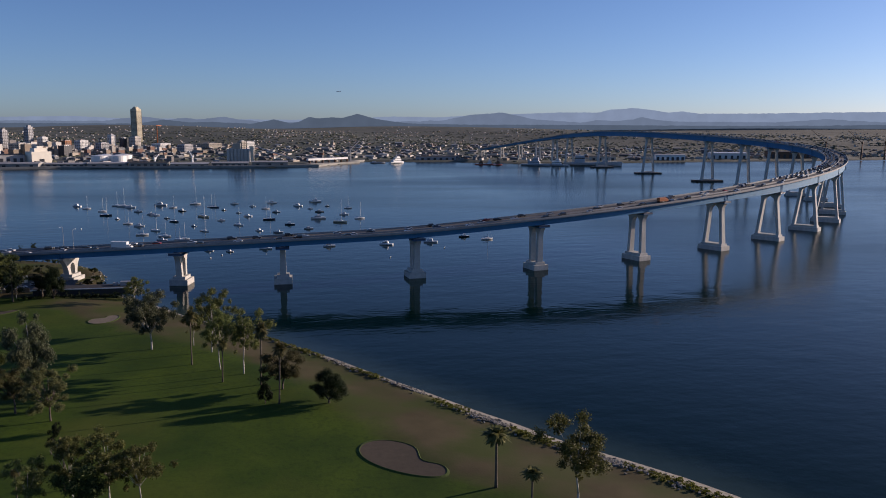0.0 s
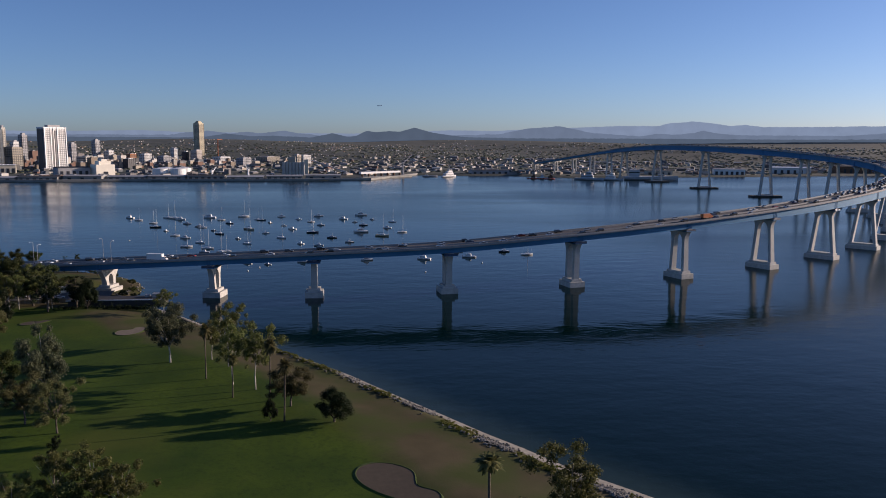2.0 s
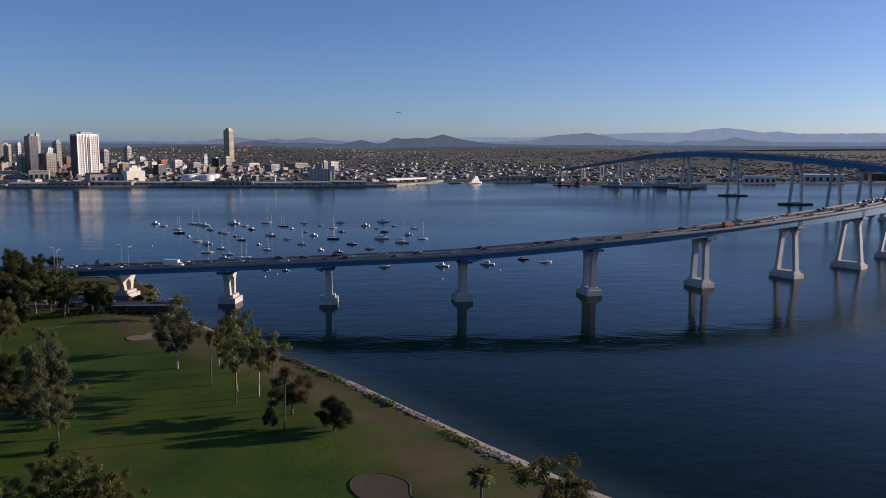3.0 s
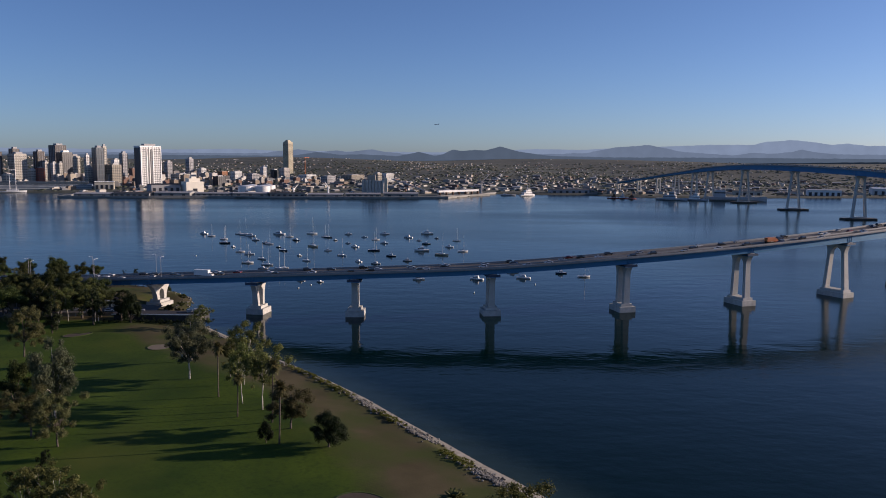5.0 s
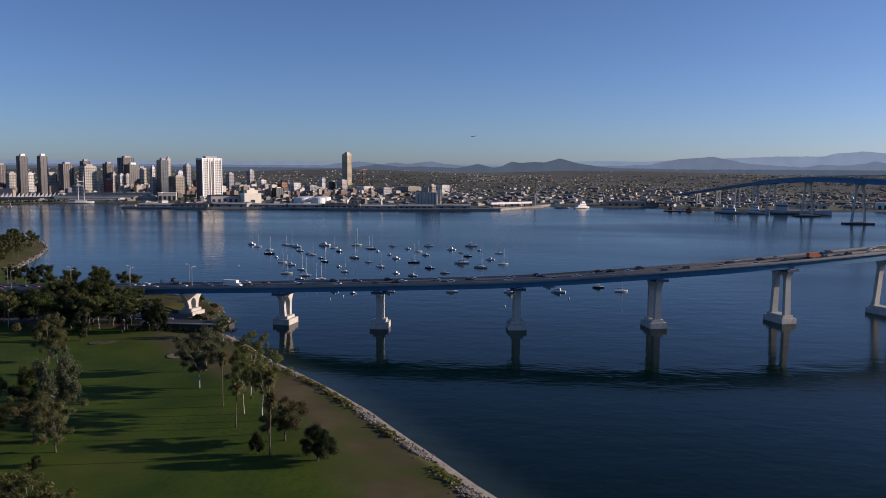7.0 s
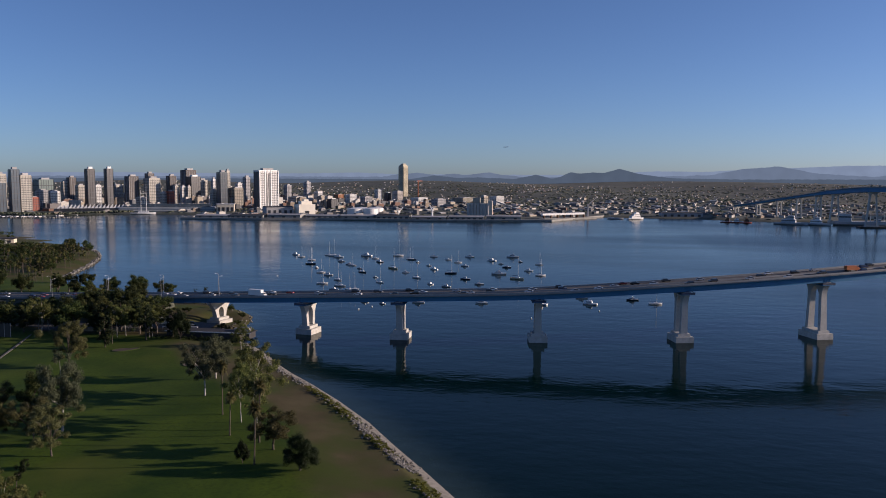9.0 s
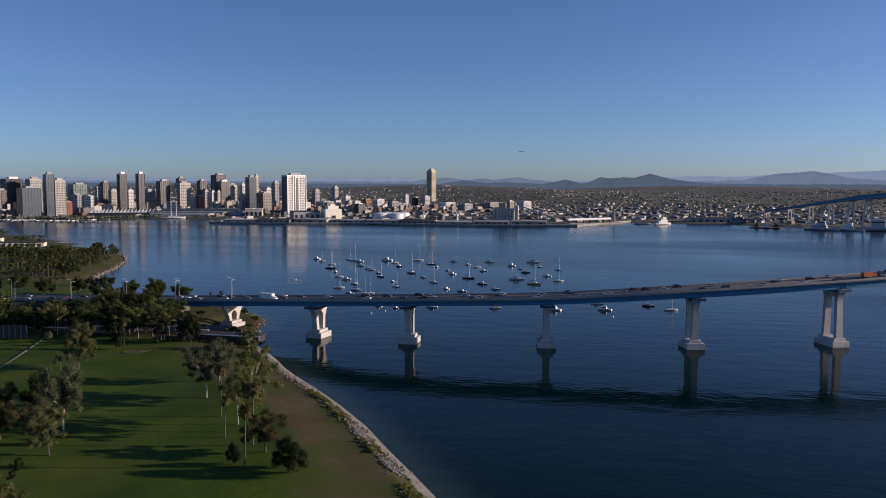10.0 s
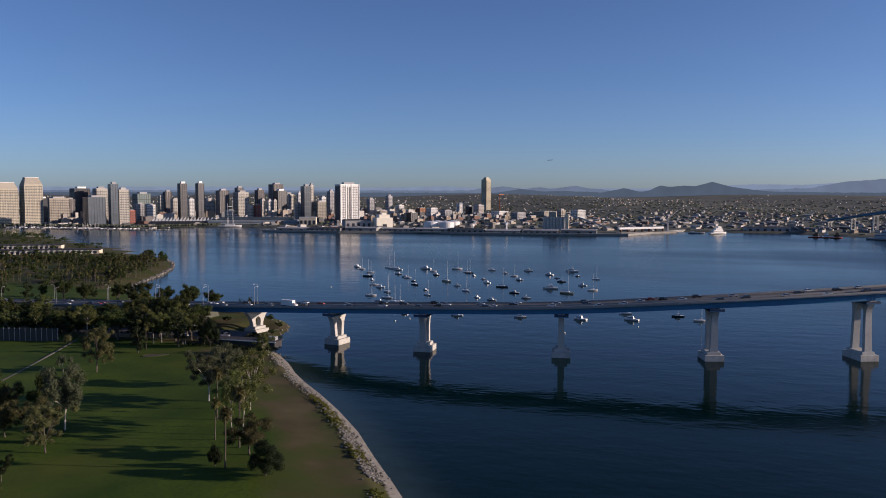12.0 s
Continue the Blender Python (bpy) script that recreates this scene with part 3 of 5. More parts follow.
for n in range(len(PIERS)):
    pier(n)

for n in range(1, 20):
    for side in (-1, 1):
        for ds in (-1.6, 0.0, 1.6):
            (x, y, z), head = on_deck(FIRST + float(LENGTH[len(LEAD) + n * STEP] - FIRST) + ds, side * 7.72)
            part("stiffener", Shape().box(x, y, z - DEPTH[n] + .2, .22, .3, DEPTH[n] - 1.2, turn=head), BLUE_STEEL, bridge)

# ---------------------------------------------------------------- more materials
BARK_PALE = material("pale_bark", (0.38, 0.355, 0.31), 0.9, vary=0.25, grain=2.0, bump=0.3)
BARK = material("brown_bark", (0.095, 0.078, 0.062), 0.95, vary=0.3, grain=2.0, bump=0.4)
LEAF_EUC = leaf_material("eucalyptus_leaves", (0.050, 0.068, 0.017), (0.165, 0.168, 0.055))
LEAF_GREY = leaf_material("grey_green_leaves", (0.038, 0.046, 0.024), (0.104, 0.108, 0.062))
LEAF_BROWN = leaf_material("dry_olive_leaves", (0.056, 0.058, 0.022), (0.130, 0.126, 0.052))
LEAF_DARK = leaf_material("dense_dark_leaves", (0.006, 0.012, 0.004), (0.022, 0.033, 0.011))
LEAF_BELT = leaf_material("mixed_green_leaves", (0.016, 0.027, 0.007), (0.074, 0.088, 0.026))
LEAF_CONIFER = leaf_material("conifer_needles", (0.010, 0.018, 0.007), (0.042, 0.056, 0.022))
FROND = leaf_material("palm_fronds", (0.052, 0.060, 0.018), (0.175, 0.155, 0.065))
GLASS = material("dark_glass", (0.02, 0.025, 0.03), 0.08, vary=0.1, spec=0.8)
RUBBER = material("rubber", (0.012, 0.012, 0.012), 0.9, vary=0.1)
WHITE_PAINT = material("white_paint", (0.72, 0.72, 0.70), 0.4, vary=0.06, grain=0.5)
CREAM = material("cream_wall", (0.62, 0.55, 0.43), 0.85, vary=0.1, grain=0.1, blotch=0.02)
DARK_ROOF = material("dark_roof", (0.035, 0.035, 0.038), 0.85, vary=0.3, grain=0.3)
TIMBER = material("weathered_timber", (0.20, 0.15, 0.10), 0.9, vary=0.3, grain=1.5)
HULLS = {"white": material("white_gelcoat", (0.74, 0.74, 0.72), 0.3, vary=0.05), "navy": material("navy_gelcoat", (0.02, 0.03, 0.06), 0.3, vary=0.1),
         "cream": material("cream_gelcoat", (0.60, 0.52, 0.38), 0.35, vary=0.08), "grey": material("grey_gelcoat", (0.30, 0.32, 0.34), 0.4, vary=0.08)}
CANVAS = material("blue_canvas", (0.03, 0.06, 0.16), 0.8, vary=0.15)
TEAK = material("teak_deck", (0.30, 0.22, 0.14), 0.7, vary=0.2)
NAVY_GREY = material("ship_grey", (0.42, 0.44, 0.46), 0.6, vary=0.1, grain=0.1)
RED_PAINT = material("red_paint", (0.33, 0.05, 0.035), 0.5, vary=0.12)
ORANGE_PAINT = material("orange_paint", (0.45, 0.12, 0.03), 0.5, vary=0.12)
RUST = material("rust_brown", (0.16, 0.085, 0.05), 0.85, vary=0.3, grain=0.3)


# ---------------------------------------------------------------- plants
def leaves(shape, clumps, count, size, rnd, droop=0.0, flat=0.8, loose=0.75):
    """Scatters small leaf sprays in the outer shells of ellipsoid clumps (centre, radius)."""
    clumps = [((c[0] + rnd.gauss(0, r * loose), c[1] + rnd.gauss(0, r * loose), c[2] + rnd.gauss(0, r * loose * .75)), r * rnd.uniform(.4, .8)) for c, r in clumps for _ in range(3)]
    weights = [r ** 2 for _, r in clumps]
    for _ in range(count):
        (cx, cy, cz), r = rnd.choices(clumps, weights)[0]
        d = Vector((rnd.gauss(0, 1), rnd.gauss(0, 1), rnd.gauss(0, 1))).normalized()
        k = r * rnd.uniform(0.2, 1.15)
        p = Vector((cx + d.x * k, cy + d.y * k, cz + d.z * k * flat - droop * rnd.random()))
        n = (d + Vector((rnd.gauss(0, .5), rnd.gauss(0, .5), rnd.gauss(0, .5)))).normalized()
        u = n.orthogonal().normalized()
        u.rotate(Matrix.Rotation(rnd.uniform(0, 6.28), 3, n))
        w = n.cross(u)
        a, b = size * rnd.uniform(0.6, 1.35), size * rnd.uniform(0.35, 0.8)
        shape.add([p - u * a, p + w * b - u * a * .1, p + u * a, p - w * b + u * a * .1], [(0, 1, 2, 3)])
    return shape


def limbs(shape, foot, tips, r0, lean=(0, 0), fork=0.4):
    """A tapered trunk that forks into limbs that end at the tips."""
    tips = [Vector(p) for p in tips]
    top = max(p.z for p in tips)
    knot = Vector((foot[0] + lean[0], foot[1] + lean[1], foot[2] + (top - foot[2]) * fork))
    mid = (Vector(foot) + knot) / 2 + Vector((lean[0] * 0.25, -lean[1] * 0.2, 0))
    shape.rod(Vector(foot) - Vector((0, 0, 0.6)), mid, r0, r0 * 0.8, 7)
    shape.rod(mid, knot, r0 * 0.8, r0 * 0.66, 7)
    for p in tips:
        bend = knot.lerp(p, 0.5) + Vector((0, 0, (p.z - knot.z) * 0.12))
        shape.rod(knot, bend, r0 * 0.48, r0 * 0.3, 5)
        shape.rod(bend, p, r0 * 0.3, r0 * 0.08, 5)
    return shape


def tree_kind(kind, seed):
    """Meshes of a tree about 10 m high standing at the origin: trunk, crown and their materials."""
    rnd = random.Random(seed)
    trunk, crown = Shape(), Shape()
    if kind == "eucalyptus":
        tips = [(rnd.uniform(-2.6, 2.6), rnd.uniform(-2.6, 2.6), rnd.uniform(5.2, 9.5)) for _ in range(12)] + [(0.3, 0, 9.4)]
        limbs(trunk, (0, 0, 0), tips, 0.11, (rnd.uniform(-.5, .5), rnd.uniform(-.5, .5)), 0.44)
        leaves(crown, [(t, rnd.uniform(0.75, 1.25)) for t in tips] + [((t[0] * .6, t[1] * .6, t[2] - 1.1), 0.6) for t in tips[:6]], 10500, 0.112, rnd, droop=0.5, loose=0.8)
        return trunk, BARK_PALE, crown, LEAF_EUC
    if kind in ("broad", "olive"):
        tips = [(rnd.uniform(-3.4, 3.4), rnd.uniform(-3.4, 3.4), rnd.uniform(3.8, 8.8)) for _ in range(15)] + [(0, 0, 9.0)]
        limbs(trunk, (0, 0, 0), tips, 0.22, (rnd.uniform(-.4, .4), rnd.uniform(-.4, .4)), 0.32)
        leaves(crown, [(t, rnd.uniform(1.0, 1.6)) for t in tips], 21000, 0.125, rnd, droop=0.3)
        return trunk, BARK_PALE if kind == "broad" else BARK, crown, LEAF_GREY if kind == "broad" else LEAF_BROWN
    if kind == "dense":
        tips = [(3.6 * math.cos(i), 3.6 * math.sin(i), rnd.uniform(2.3, 5.4)) for i in range(0, 15)] + [(1.9 * math.cos(i), 1.9 * math.sin(i), rnd.uniform(6.0, 7.6)) for i in range(7)] + [(0, 0, 8.2)]
        limbs(trunk, (0, 0, 0), tips[:6], 0.38, (0, 0), 0.2)
        leaves(crown, [(t, rnd.uniform(1.6, 2.3)) for t in tips], 25000, 0.15, rnd, flat=0.95, loose=0.22)
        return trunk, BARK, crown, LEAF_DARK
    if kind == "tall":
        tips = [(rnd.uniform(-1.2, 1.2) * (1.25 - z / 10), rnd.uniform(-1.2, 1.2) * (1.25 - z / 10), z) for z in (2.6, 3.4, 4.2, 5, 5.8, 6.6, 7.4, 8.2, 9.2, 4, 6, 7)]
        limbs(trunk, (0, 0, 0), [(0, 0, 9.0), (0.3, .2, 7), (-.3, 0, 6)], 0.22, (0, 0), 0.5)
        leaves(crown, [(t, rnd.uniform(1.0, 1.5) * (1.3 - t[2] / 14)) for t in tips], 7000, 0.145, rnd)
        return trunk, BARK, crown, LEAF_CONIFER
    if kind == "round":
        tips = [(rnd.uniform(-3, 3), rnd.uniform(-3, 3), rnd.uniform(4.5, 8.2)) for _ in range(12)] + [(0, 0, 8.6)]
        limbs(trunk, (0, 0, 0), tips[:7], 0.3, (0, 0), 0.3)
        leaves(crown, [(t, rnd.uniform(1.3, 1.9)) for t in tips], 11000, 0.16, rnd, flat=0.85, loose=0.35)
        return trunk, BARK, crown, LEAF_BELT
    if kind == "windblown":
        tips = [(0.5 + k * 0.45, rnd.uniform(-1, 1), 4 + k * .7 + rnd.uniform(-.6, .6)) for k in range(9)]
        limbs(trunk, (0, 0, 0), tips[::2], 0.25, (0.4, 0), 0.3)
        leaves(crown, [(t, 1.3) for t in tips], 6500, 0.17, rnd, flat=1.2)
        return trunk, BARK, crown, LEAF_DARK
    rings = []
    for i in range(9):
        z = i * 9.2 / 8
        r = 0.125 * (1.5 - 0.5 * min(1, i / 1.5)) * (1 - 0.02 * i)
        rings.append([(0.25 * math.sin(z / 9 * 1.5) + r * math.cos(a * math.pi / 4), r * math.sin(a * math.pi / 4), z - (0.4 if i == 0 else 0)) for a in range(8)])
    trunk.loft(rings)
    hx = 0.25 * math.sin(1.5)
    for k in range(120):
        a, lift = rnd.uniform(0, 6.28), rnd.uniform(-1.25, 1.4)
        ln = rnd.uniform(1.0, 1.75)
        dx, dy = math.cos(a), math.sin(a)
        prev = None
        for s in range(5):
            u = s / 4
            out, up = ln * math.cos(lift) * u + .05, ln * math.sin(lift) * u - 0.5 * u * u
            wd = 0.26 * math.sin(math.pi * min(1, 0.18 + u * 0.86)) + .02
            c = Vector((hx + dx * out, dy * out, 9.2 + up))
            row = (c + Vector((-dy, dx, -.25)) * wd, c, c + Vector((dy, -dx, -.25)) * wd)
            if prev:
                crown.add([*prev, *row], [(0, 1, 4, 3), (1, 2, 5, 4)])
            prev = row
    return trunk, BARK, crown, FROND


TREES = {}
LABELS = {"eucalyptus": ("tall eucalyptus with pale forked trunk and sparse olive crown", "tree"), "broad": ("broad grey-green tree with pale branching trunk on the turf", "tree"),
          "olive": ("dry brownish-olive spreading tree on the golf turf", "tree"), "dense": ("dense round dark green tree on a short trunk", "tree"),
          "tall": ("tall narrow dark green tree beside the road", "tree"), "round": ("rounded dark green tree in the roadside belt", "tree"),
          "windblown": ("small dark wind-bent tree on the turf", "tree"), "palm": ("fan palm with a slender brown trunk", "palm tree")}


def tree(kind, x, y, height, wide=1.0, z=None, group="", variant=None):
    rnd = random.Random(int(x * 31 + y * 17))
    v = rnd.randrange(3) if variant is None else variant
    if (kind, v) not in TREES:
        trunk, tm, crown, cm = tree_kind(kind, 100 + v)
        TREES[kind, v] = (mesh_from("trunk", trunk, tm, True), mesh_from("crown", crown, cm))
    tmesh, cmesh = TREES[kind, v]
    if z is None:
        P = np.array([[x, y]])
        z = float(land_height(P, inland(P))[0])
    ob = thing("palm_tree" if kind == "palm" else "tree", LABELS[kind][0], LABELS[kind][1], group or ("palms" if kind == "palm" else "trees of the golf course"))
    part("trunk", tmesh, None, ob)
    part("crown", cmesh, None, ob)
    s = height / 10.3
    ob.matrix_basis = pose(x, y, z - 0.05, 0, 0, rnd.uniform(0, 360)) @ Matrix.Diagonal((s * wide, s * wide, s, 1))
    return ob


tree("dense", -29.4, 211, 11.2, 0.96)
tree("palm", -43.4, 213, 18.5, 0.95)
tree("dense", -47.3, 214, 7.2, 0.62)
tree("palm", -49.2, 231, 20, 0.9)
tree("palm", -61, 236.3, 14, 1.1)
tree("palm", -72.5, 256.5, 19, 0.9)
tree("eucalyptus", -62.6, 249.4, 19, 1.0)
tree("eucalyptus", -54.8, 243, 22, 1.05)
tree("eucalyptus", -67.4, 270, 22, 1.0)
tree("eucalyptus", -74.5, 279, 15, 1.1)
tree("olive", -42.6, 225.5, 13.0, 1.35)
tree("broad", -88.4, 276.5, 20, 0.9)
tree("broad", -95.5, 301, 18, 0.95)
tree("olive", -103.5, 210.5, 14.5, 1.0)
tree("olive", -114.5, 217.5, 14, 1.05)
tree("broad", -114.3, 231, 26, 0.68)
tree("olive", -163, 306, 20, 0.9)
tree("round", -129, 236, 17, 0.9)
tree("olive", -137, 227, 15, 1.05)
tree("round", -148, 233, 16, 1.0)
tree("olive", -127, 219, 12, 1.0)
tree("round", -160, 245, 17, 0.9)
tree("windblown", -97, 187, 7.0, 0.9)
tree("eucalyptus", -77, 156, 16, 1.25)
tree("eucalyptus", -70, 152, 15, 1.2)
tree("eucalyptus", -85, 160, 14, 1.1)
tree("round", -80, 149, 13, 1.1)
tree("eucalyptus", -91, 153, 13, 1.2)
tree("palm", -88.5, 166, 12, 1.1)
tree("palm", -97, 163, 7, 1.4)
tree("palm", 4.3, 151, 14.5, 1.7)
tree("palm", 8.8, 139, 9.5, 1.9)
tree("eucalyptus", 18.3, 137.5, 21, 1.15)
tree("eucalyptus", -108.5, 357, 12.5, 1.25)
tree("tall", -172, 347, 16, 1.0)
tree("palm", -174, 356, 13, 1.0)
tree("tall", -162, 366, 19, 1.1)
tree("dense", -146, 370, 16.5, 0.62)
tree("tall", -152, 374, 16, 1.3)
tree("tall", -186, 384, 18, 1.3)
tree("tall", -178, 390, 17, 1.3)
tree("eucalyptus", -181, 372, 17, 1.1)
rng = random.Random(5)
grove = Shape()


def bush(x, y, height, spread):
    P = np.array([[x, y]])
    z = float(land_height(P, inland(P))[0])
    clumps = [((x + rng.uniform(-1, 1) * spread, y + rng.uniform(-1, 1) * spread, z + height * rng.uniform(.35, .75)), height * .3) for _ in range(5)]
    leaves(grove, clumps, 420, 0.5, rng, flat=0.9, loose=0.4)


for n in range(95):
    x = rng.uniform(-420, -195)
    bush(x, rng.uniform(378, 436), rng.uniform(6, 10), rng.uniform(2.0, 3.2))
for n in range(150):
    x = rng.uniform(-450, -160)
    y = rng.uniform(372, 434)
    if x > -190 and y > 396 + (-160 - x):
        continue
    tree(rng.choice(["tall", "round", "round", "eucalyptus", "tall"]), x, y, rng.uniform(9, 14) + (5 if x > -235 else 0), rng.uniform(1.0, 1.4), group="trees by the bridge approach")
for n in range(26):
    x = rng.uniform(-430, -205)
    y = rng.uniform(482, 512)
    P = np.array([[x, y]])
    if inland(P)[0] < 8:
        continue
    tree(rng.choice(["tall", "round", "round"]), x, y, rng.uniform(11, 17), rng.uniform(0.8, 1.2), group="trees by the bridge approach")
for n in range(330):
    x, y = rng.uniform(-640, -330), rng.uniform(560, 800)
    if inland(np.array([[x, y]]))[0] < 12 or 706 + (x + 525) * 0.3 < y < 722 + (x + 525) * 0.3:
        continue
    if rng.random() < 0.62:
        tree("palm", x, y, rng.uniform(9, 14) if y < 730 else rng.uniform(7, 10), 1.1, group="palms of the park")
    else:
        bush(x, y, rng.uniform(6, 9), 3.4)
for n in range(75):
    x = rng.uniform(-700, -500)
    y = 778 + (x + 525) * 0.3 + rng.gauss(4, 14)
    if inland(np.array([[x, y]]))[0] > 10:
        tree("round", x, y, rng.uniform(5, 8), rng.uniform(1.3, 1.9), group="trees of the park")
for n in range(90):
    x, y = rng.uniform(-530, -395), rng.uniform(600, 800)
    if 5 < inland(np.array([[x, y]]))[0] < 60:
        tree("palm", x, y, rng.uniform(8, 13), 1.15, group="palms of the park")
for n in range(320):
    x, y = rng.uniform(-760, -360), rng.uniform(560, 860)
    if inland(np.array([[x, y]]))[0] > 14 and (rng.random() < 0.5 or y > 690 or x < -480):
        bush(x, y, rng.uniform(4, 7), 4.5)
tip = catmull([np.array(p, float) for p in SHORE[7:13]], 30)
seawall = Shape()
for n in range(420):
    a = tip[rng.randrange(20, len(tip))]
    seawall.blob((a[0] - rng.uniform(-.5, 3.5), a[1] - rng.uniform(0, 2), rng.uniform(.2, 1.1)), rng.uniform(.6, 1.4), n, .7)
tagged(new("park_seawall", mesh_from("park_seawall", seawall, ROCKS)), "pale boulders edging the point of the park", "rocks", kind="stuff")
for n in range(46):
    a = tip[rng.randrange(30, len(tip))]
    x, y = a[0] - rng.uniform(9, 34), a[1] - rng.uniform(-2, 14)
    if inland(np.array([[x, y]]))[0] > 7:
        tree(rng.choice(["palm", "palm", "tall", "round"]), x, y, rng.uniform(8, 13), rng.uniform(1.0, 1.3), group="trees of the park")
for n in range(80):
    x, y = rng.uniform(-1170, -840), rng.uniform(1060, 1230)
    if inland(np.array([[x, y]]))[0] > 8:
        bush(x, y, rng.uniform(8, 13), 5.5)
for n in range(60):
    x, y = rng.uniform(-980, -640), rng.uniform(880, 1060)
    if inland(np.array([[x, y]]))[0] > 10:
        bush(x, y, rng.uniform(6, 10), 4.5)
for n in range(40):
    x, y = rng.uniform(-900, -520), rng.uniform(760, 900)
    if inland(np.array([[x, y]]))[0] > 8 and y < 905 + (x + 600) * -0.35:
        bush(x, y - 30, rng.uniform(6, 9), 2.8)

tagged(new("shrubs", mesh_from("shrubs", grove, LEAF_BELT)), "dense dark green shrubs and low trees by the approach and park", "shrubs", kind="stuff")

# ---------------------------------------------------------------- riprap, scrub, course furniture
riprap = tagged(new("riprap"), "grey riprap stones along the shore below the turf", "rocks", kind="structure")
pts = catmull([np.array(p, float) for p in SHORE[19:37]], 40)
ROCK_MESH = [mesh_from("stone", Shape().blob((0, 0, 0), 0.5, 40 + k, 0.75), ROCK) for k in range(5)]
many, scrub = Shape(), Shape()
near = 0
for k in range(7000):
    i = rng.randrange(len(pts) - 1)
    p, q = pts[i], pts[i + 1]
    t = (q - p) / np.linalg.norm(q - p)
    out = np.array([t[1], -t[0]])
    out = out if out @ np.array([-0.82, -0.57]) > 0 else -out
    away = rng.gauss(5.6, 1.5) - 0.6 * soft(150, 330, p[1]) + 2.2 * soft(235, 185, p[1])
    c = p + out * away + t * rng.uniform(-2, 2)
    if noise.noise(Vector((c[0] / 16, c[1] / 16, 3))) + 0.25 * noise.noise(Vector((c[0] / 4, c[1] / 4, 8))) < rng.uniform(-.35, .15):
        continue
    P = np.array([c])
    h = float(land_height(P, np.array([away]))[0])
    if 120 < c[1] < 240 and near < 300:
        near += 1
        ob = part("stone", ROCK_MESH[k % 5], None, riprap)
        ob.matrix_basis = pose(c[0], c[1], h + 0.15, rng.uniform(0, 40), rng.uniform(0, 40), rng.uniform(0, 360)) @ Matrix.Scale(rng.uniform(0.4, 0.95), 4)
    else:
        many.blob((c[0], c[1], h + 0.15), rng.uniform(0.18, 0.45), k, 0.7)
for y0 in (300, 295, 290, 280, 274, 248, 243, 212, 188, 183, 160, 152, 147, 139):
    for k in range(26):
        i = int(np.argmin(np.abs(pts[:, 1] - y0 - rng.uniform(-6, 6))))
        c = pts[i] + np.array([-0.82, -0.57]) * (rng.uniform(4.0, 8.0) + 2.2 * soft(235, 185, y0))
        P = np.array([c])
        h = float(land_height(P, inland(P))[0])
        leaves(scrub, [((c[0], c[1], h + 0.28), 0.9)], 95, 0.2, rng, flat=0.3, loose=0.5)
tagged(new("riprap_bank", mesh_from("riprap_bank", many, ROCKS)), "many grey shore stones further along the bank", "rocks", kind="stuff")
tagged(new("shore_scrub", mesh_from("shore_scrub", scrub, SCRUB)), "yellow-green low scrub on the bank above the beach", "scrub", kind="stuff")


# ---------------------------------------------------------------- golf course edge
hedge = Shape()
leaves(hedge, [((-160 + k * 1.15, 371.5 + 0.02 * k, LAWN + 0.9), 1.3) for k in range(46)], 2600, 0.3, rng)
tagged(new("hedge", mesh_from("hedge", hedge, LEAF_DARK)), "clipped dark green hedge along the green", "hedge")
wall = thing("low_building", "long low dark building with a pale roof edge behind the hedge", "building", at=(-135, 381, LAWN))
part("wall", Shape().box(0, 0, -.3, 44, 8, 3.0), DARK_ROOF, wall)
part("roof", Shape().box(0, 0, 2.7, 45.5, 9, 0.45), DARK_ROOF, wall)
part("fascia", Shape().box(0, -4.6, 2.75, 45.5, 0.25, 0.42), WHITE_PAINT, wall, "pale roof edge")
part("roof_unit", Shape().box(18, 1, 3.15, 5, 3.2, 1.8).box(13, 1.5, 3.15, 2, 2, 1.2), GALVANISED, wall, "grey roof unit")
kiosk = thing("kiosk", "small cream building with a hipped brown roof", "building", at=(-176, 412, LAWN - .3), turn=0.5)
part("wall", Shape().box(0, 0, 0, 11, 7, 4.2), CREAM, kiosk)
part("roof", Shape().box(0, 0, 4.2, 13, 9, 2.6, taper=0.25), RUST, kiosk, "brown hipped roof")
part("door", Shape().box(2, -3.55, 0, 1.1, 0.1, 2.1), DARK_ROOF, kiosk)
lot = structure("road", Shape().box(-190, 398, LAWN + 0.02, 90, 26, 0.09, turn=0.12).box(-262, 392, LAWN + 0.02, 60, 9, 0.08, turn=0.05).box(-170, 404, LAWN + 0.04, 30, 24, 0.1, turn=0.1), ASPHALT, "asphalt service road and yard behind the course", "road")
path = Shape()
for (ax, ay), (bx, by) in zip([(-188, 276), (-196, 298), (-213.5, 339)], [(-196, 298), (-213.5, 339), (-226, 368)]):
    d = Vector((bx - ax, by - ay)).normalized() * 0.45
    path.add([(ax - d.y, ay + d.x, LAWN + .38), (ax + d.y, ay - d.x, LAWN + .38), (bx + d.y, by - d.x, LAWN + .38), (bx - d.y, by + d.x, LAWN + .38),
              (ax - d.y, ay + d.x, LAWN - .6), (ax + d.y, ay - d.x, LAWN - .6), (bx + d.y, by - d.x, LAWN - .6), (bx - d.y, by + d.x, LAWN - .6)],
             [(0, 1, 2, 3), (4, 5, 1, 0), (5, 6, 2, 1), (6, 7, 3, 2), (7, 4, 0, 3)])
structure("path", path, material("cart_path_concrete", (0.10, 0.097, 0.085), 0.9, vary=0.25, grain=0.5), "pale concrete cart path across the turf", "path")
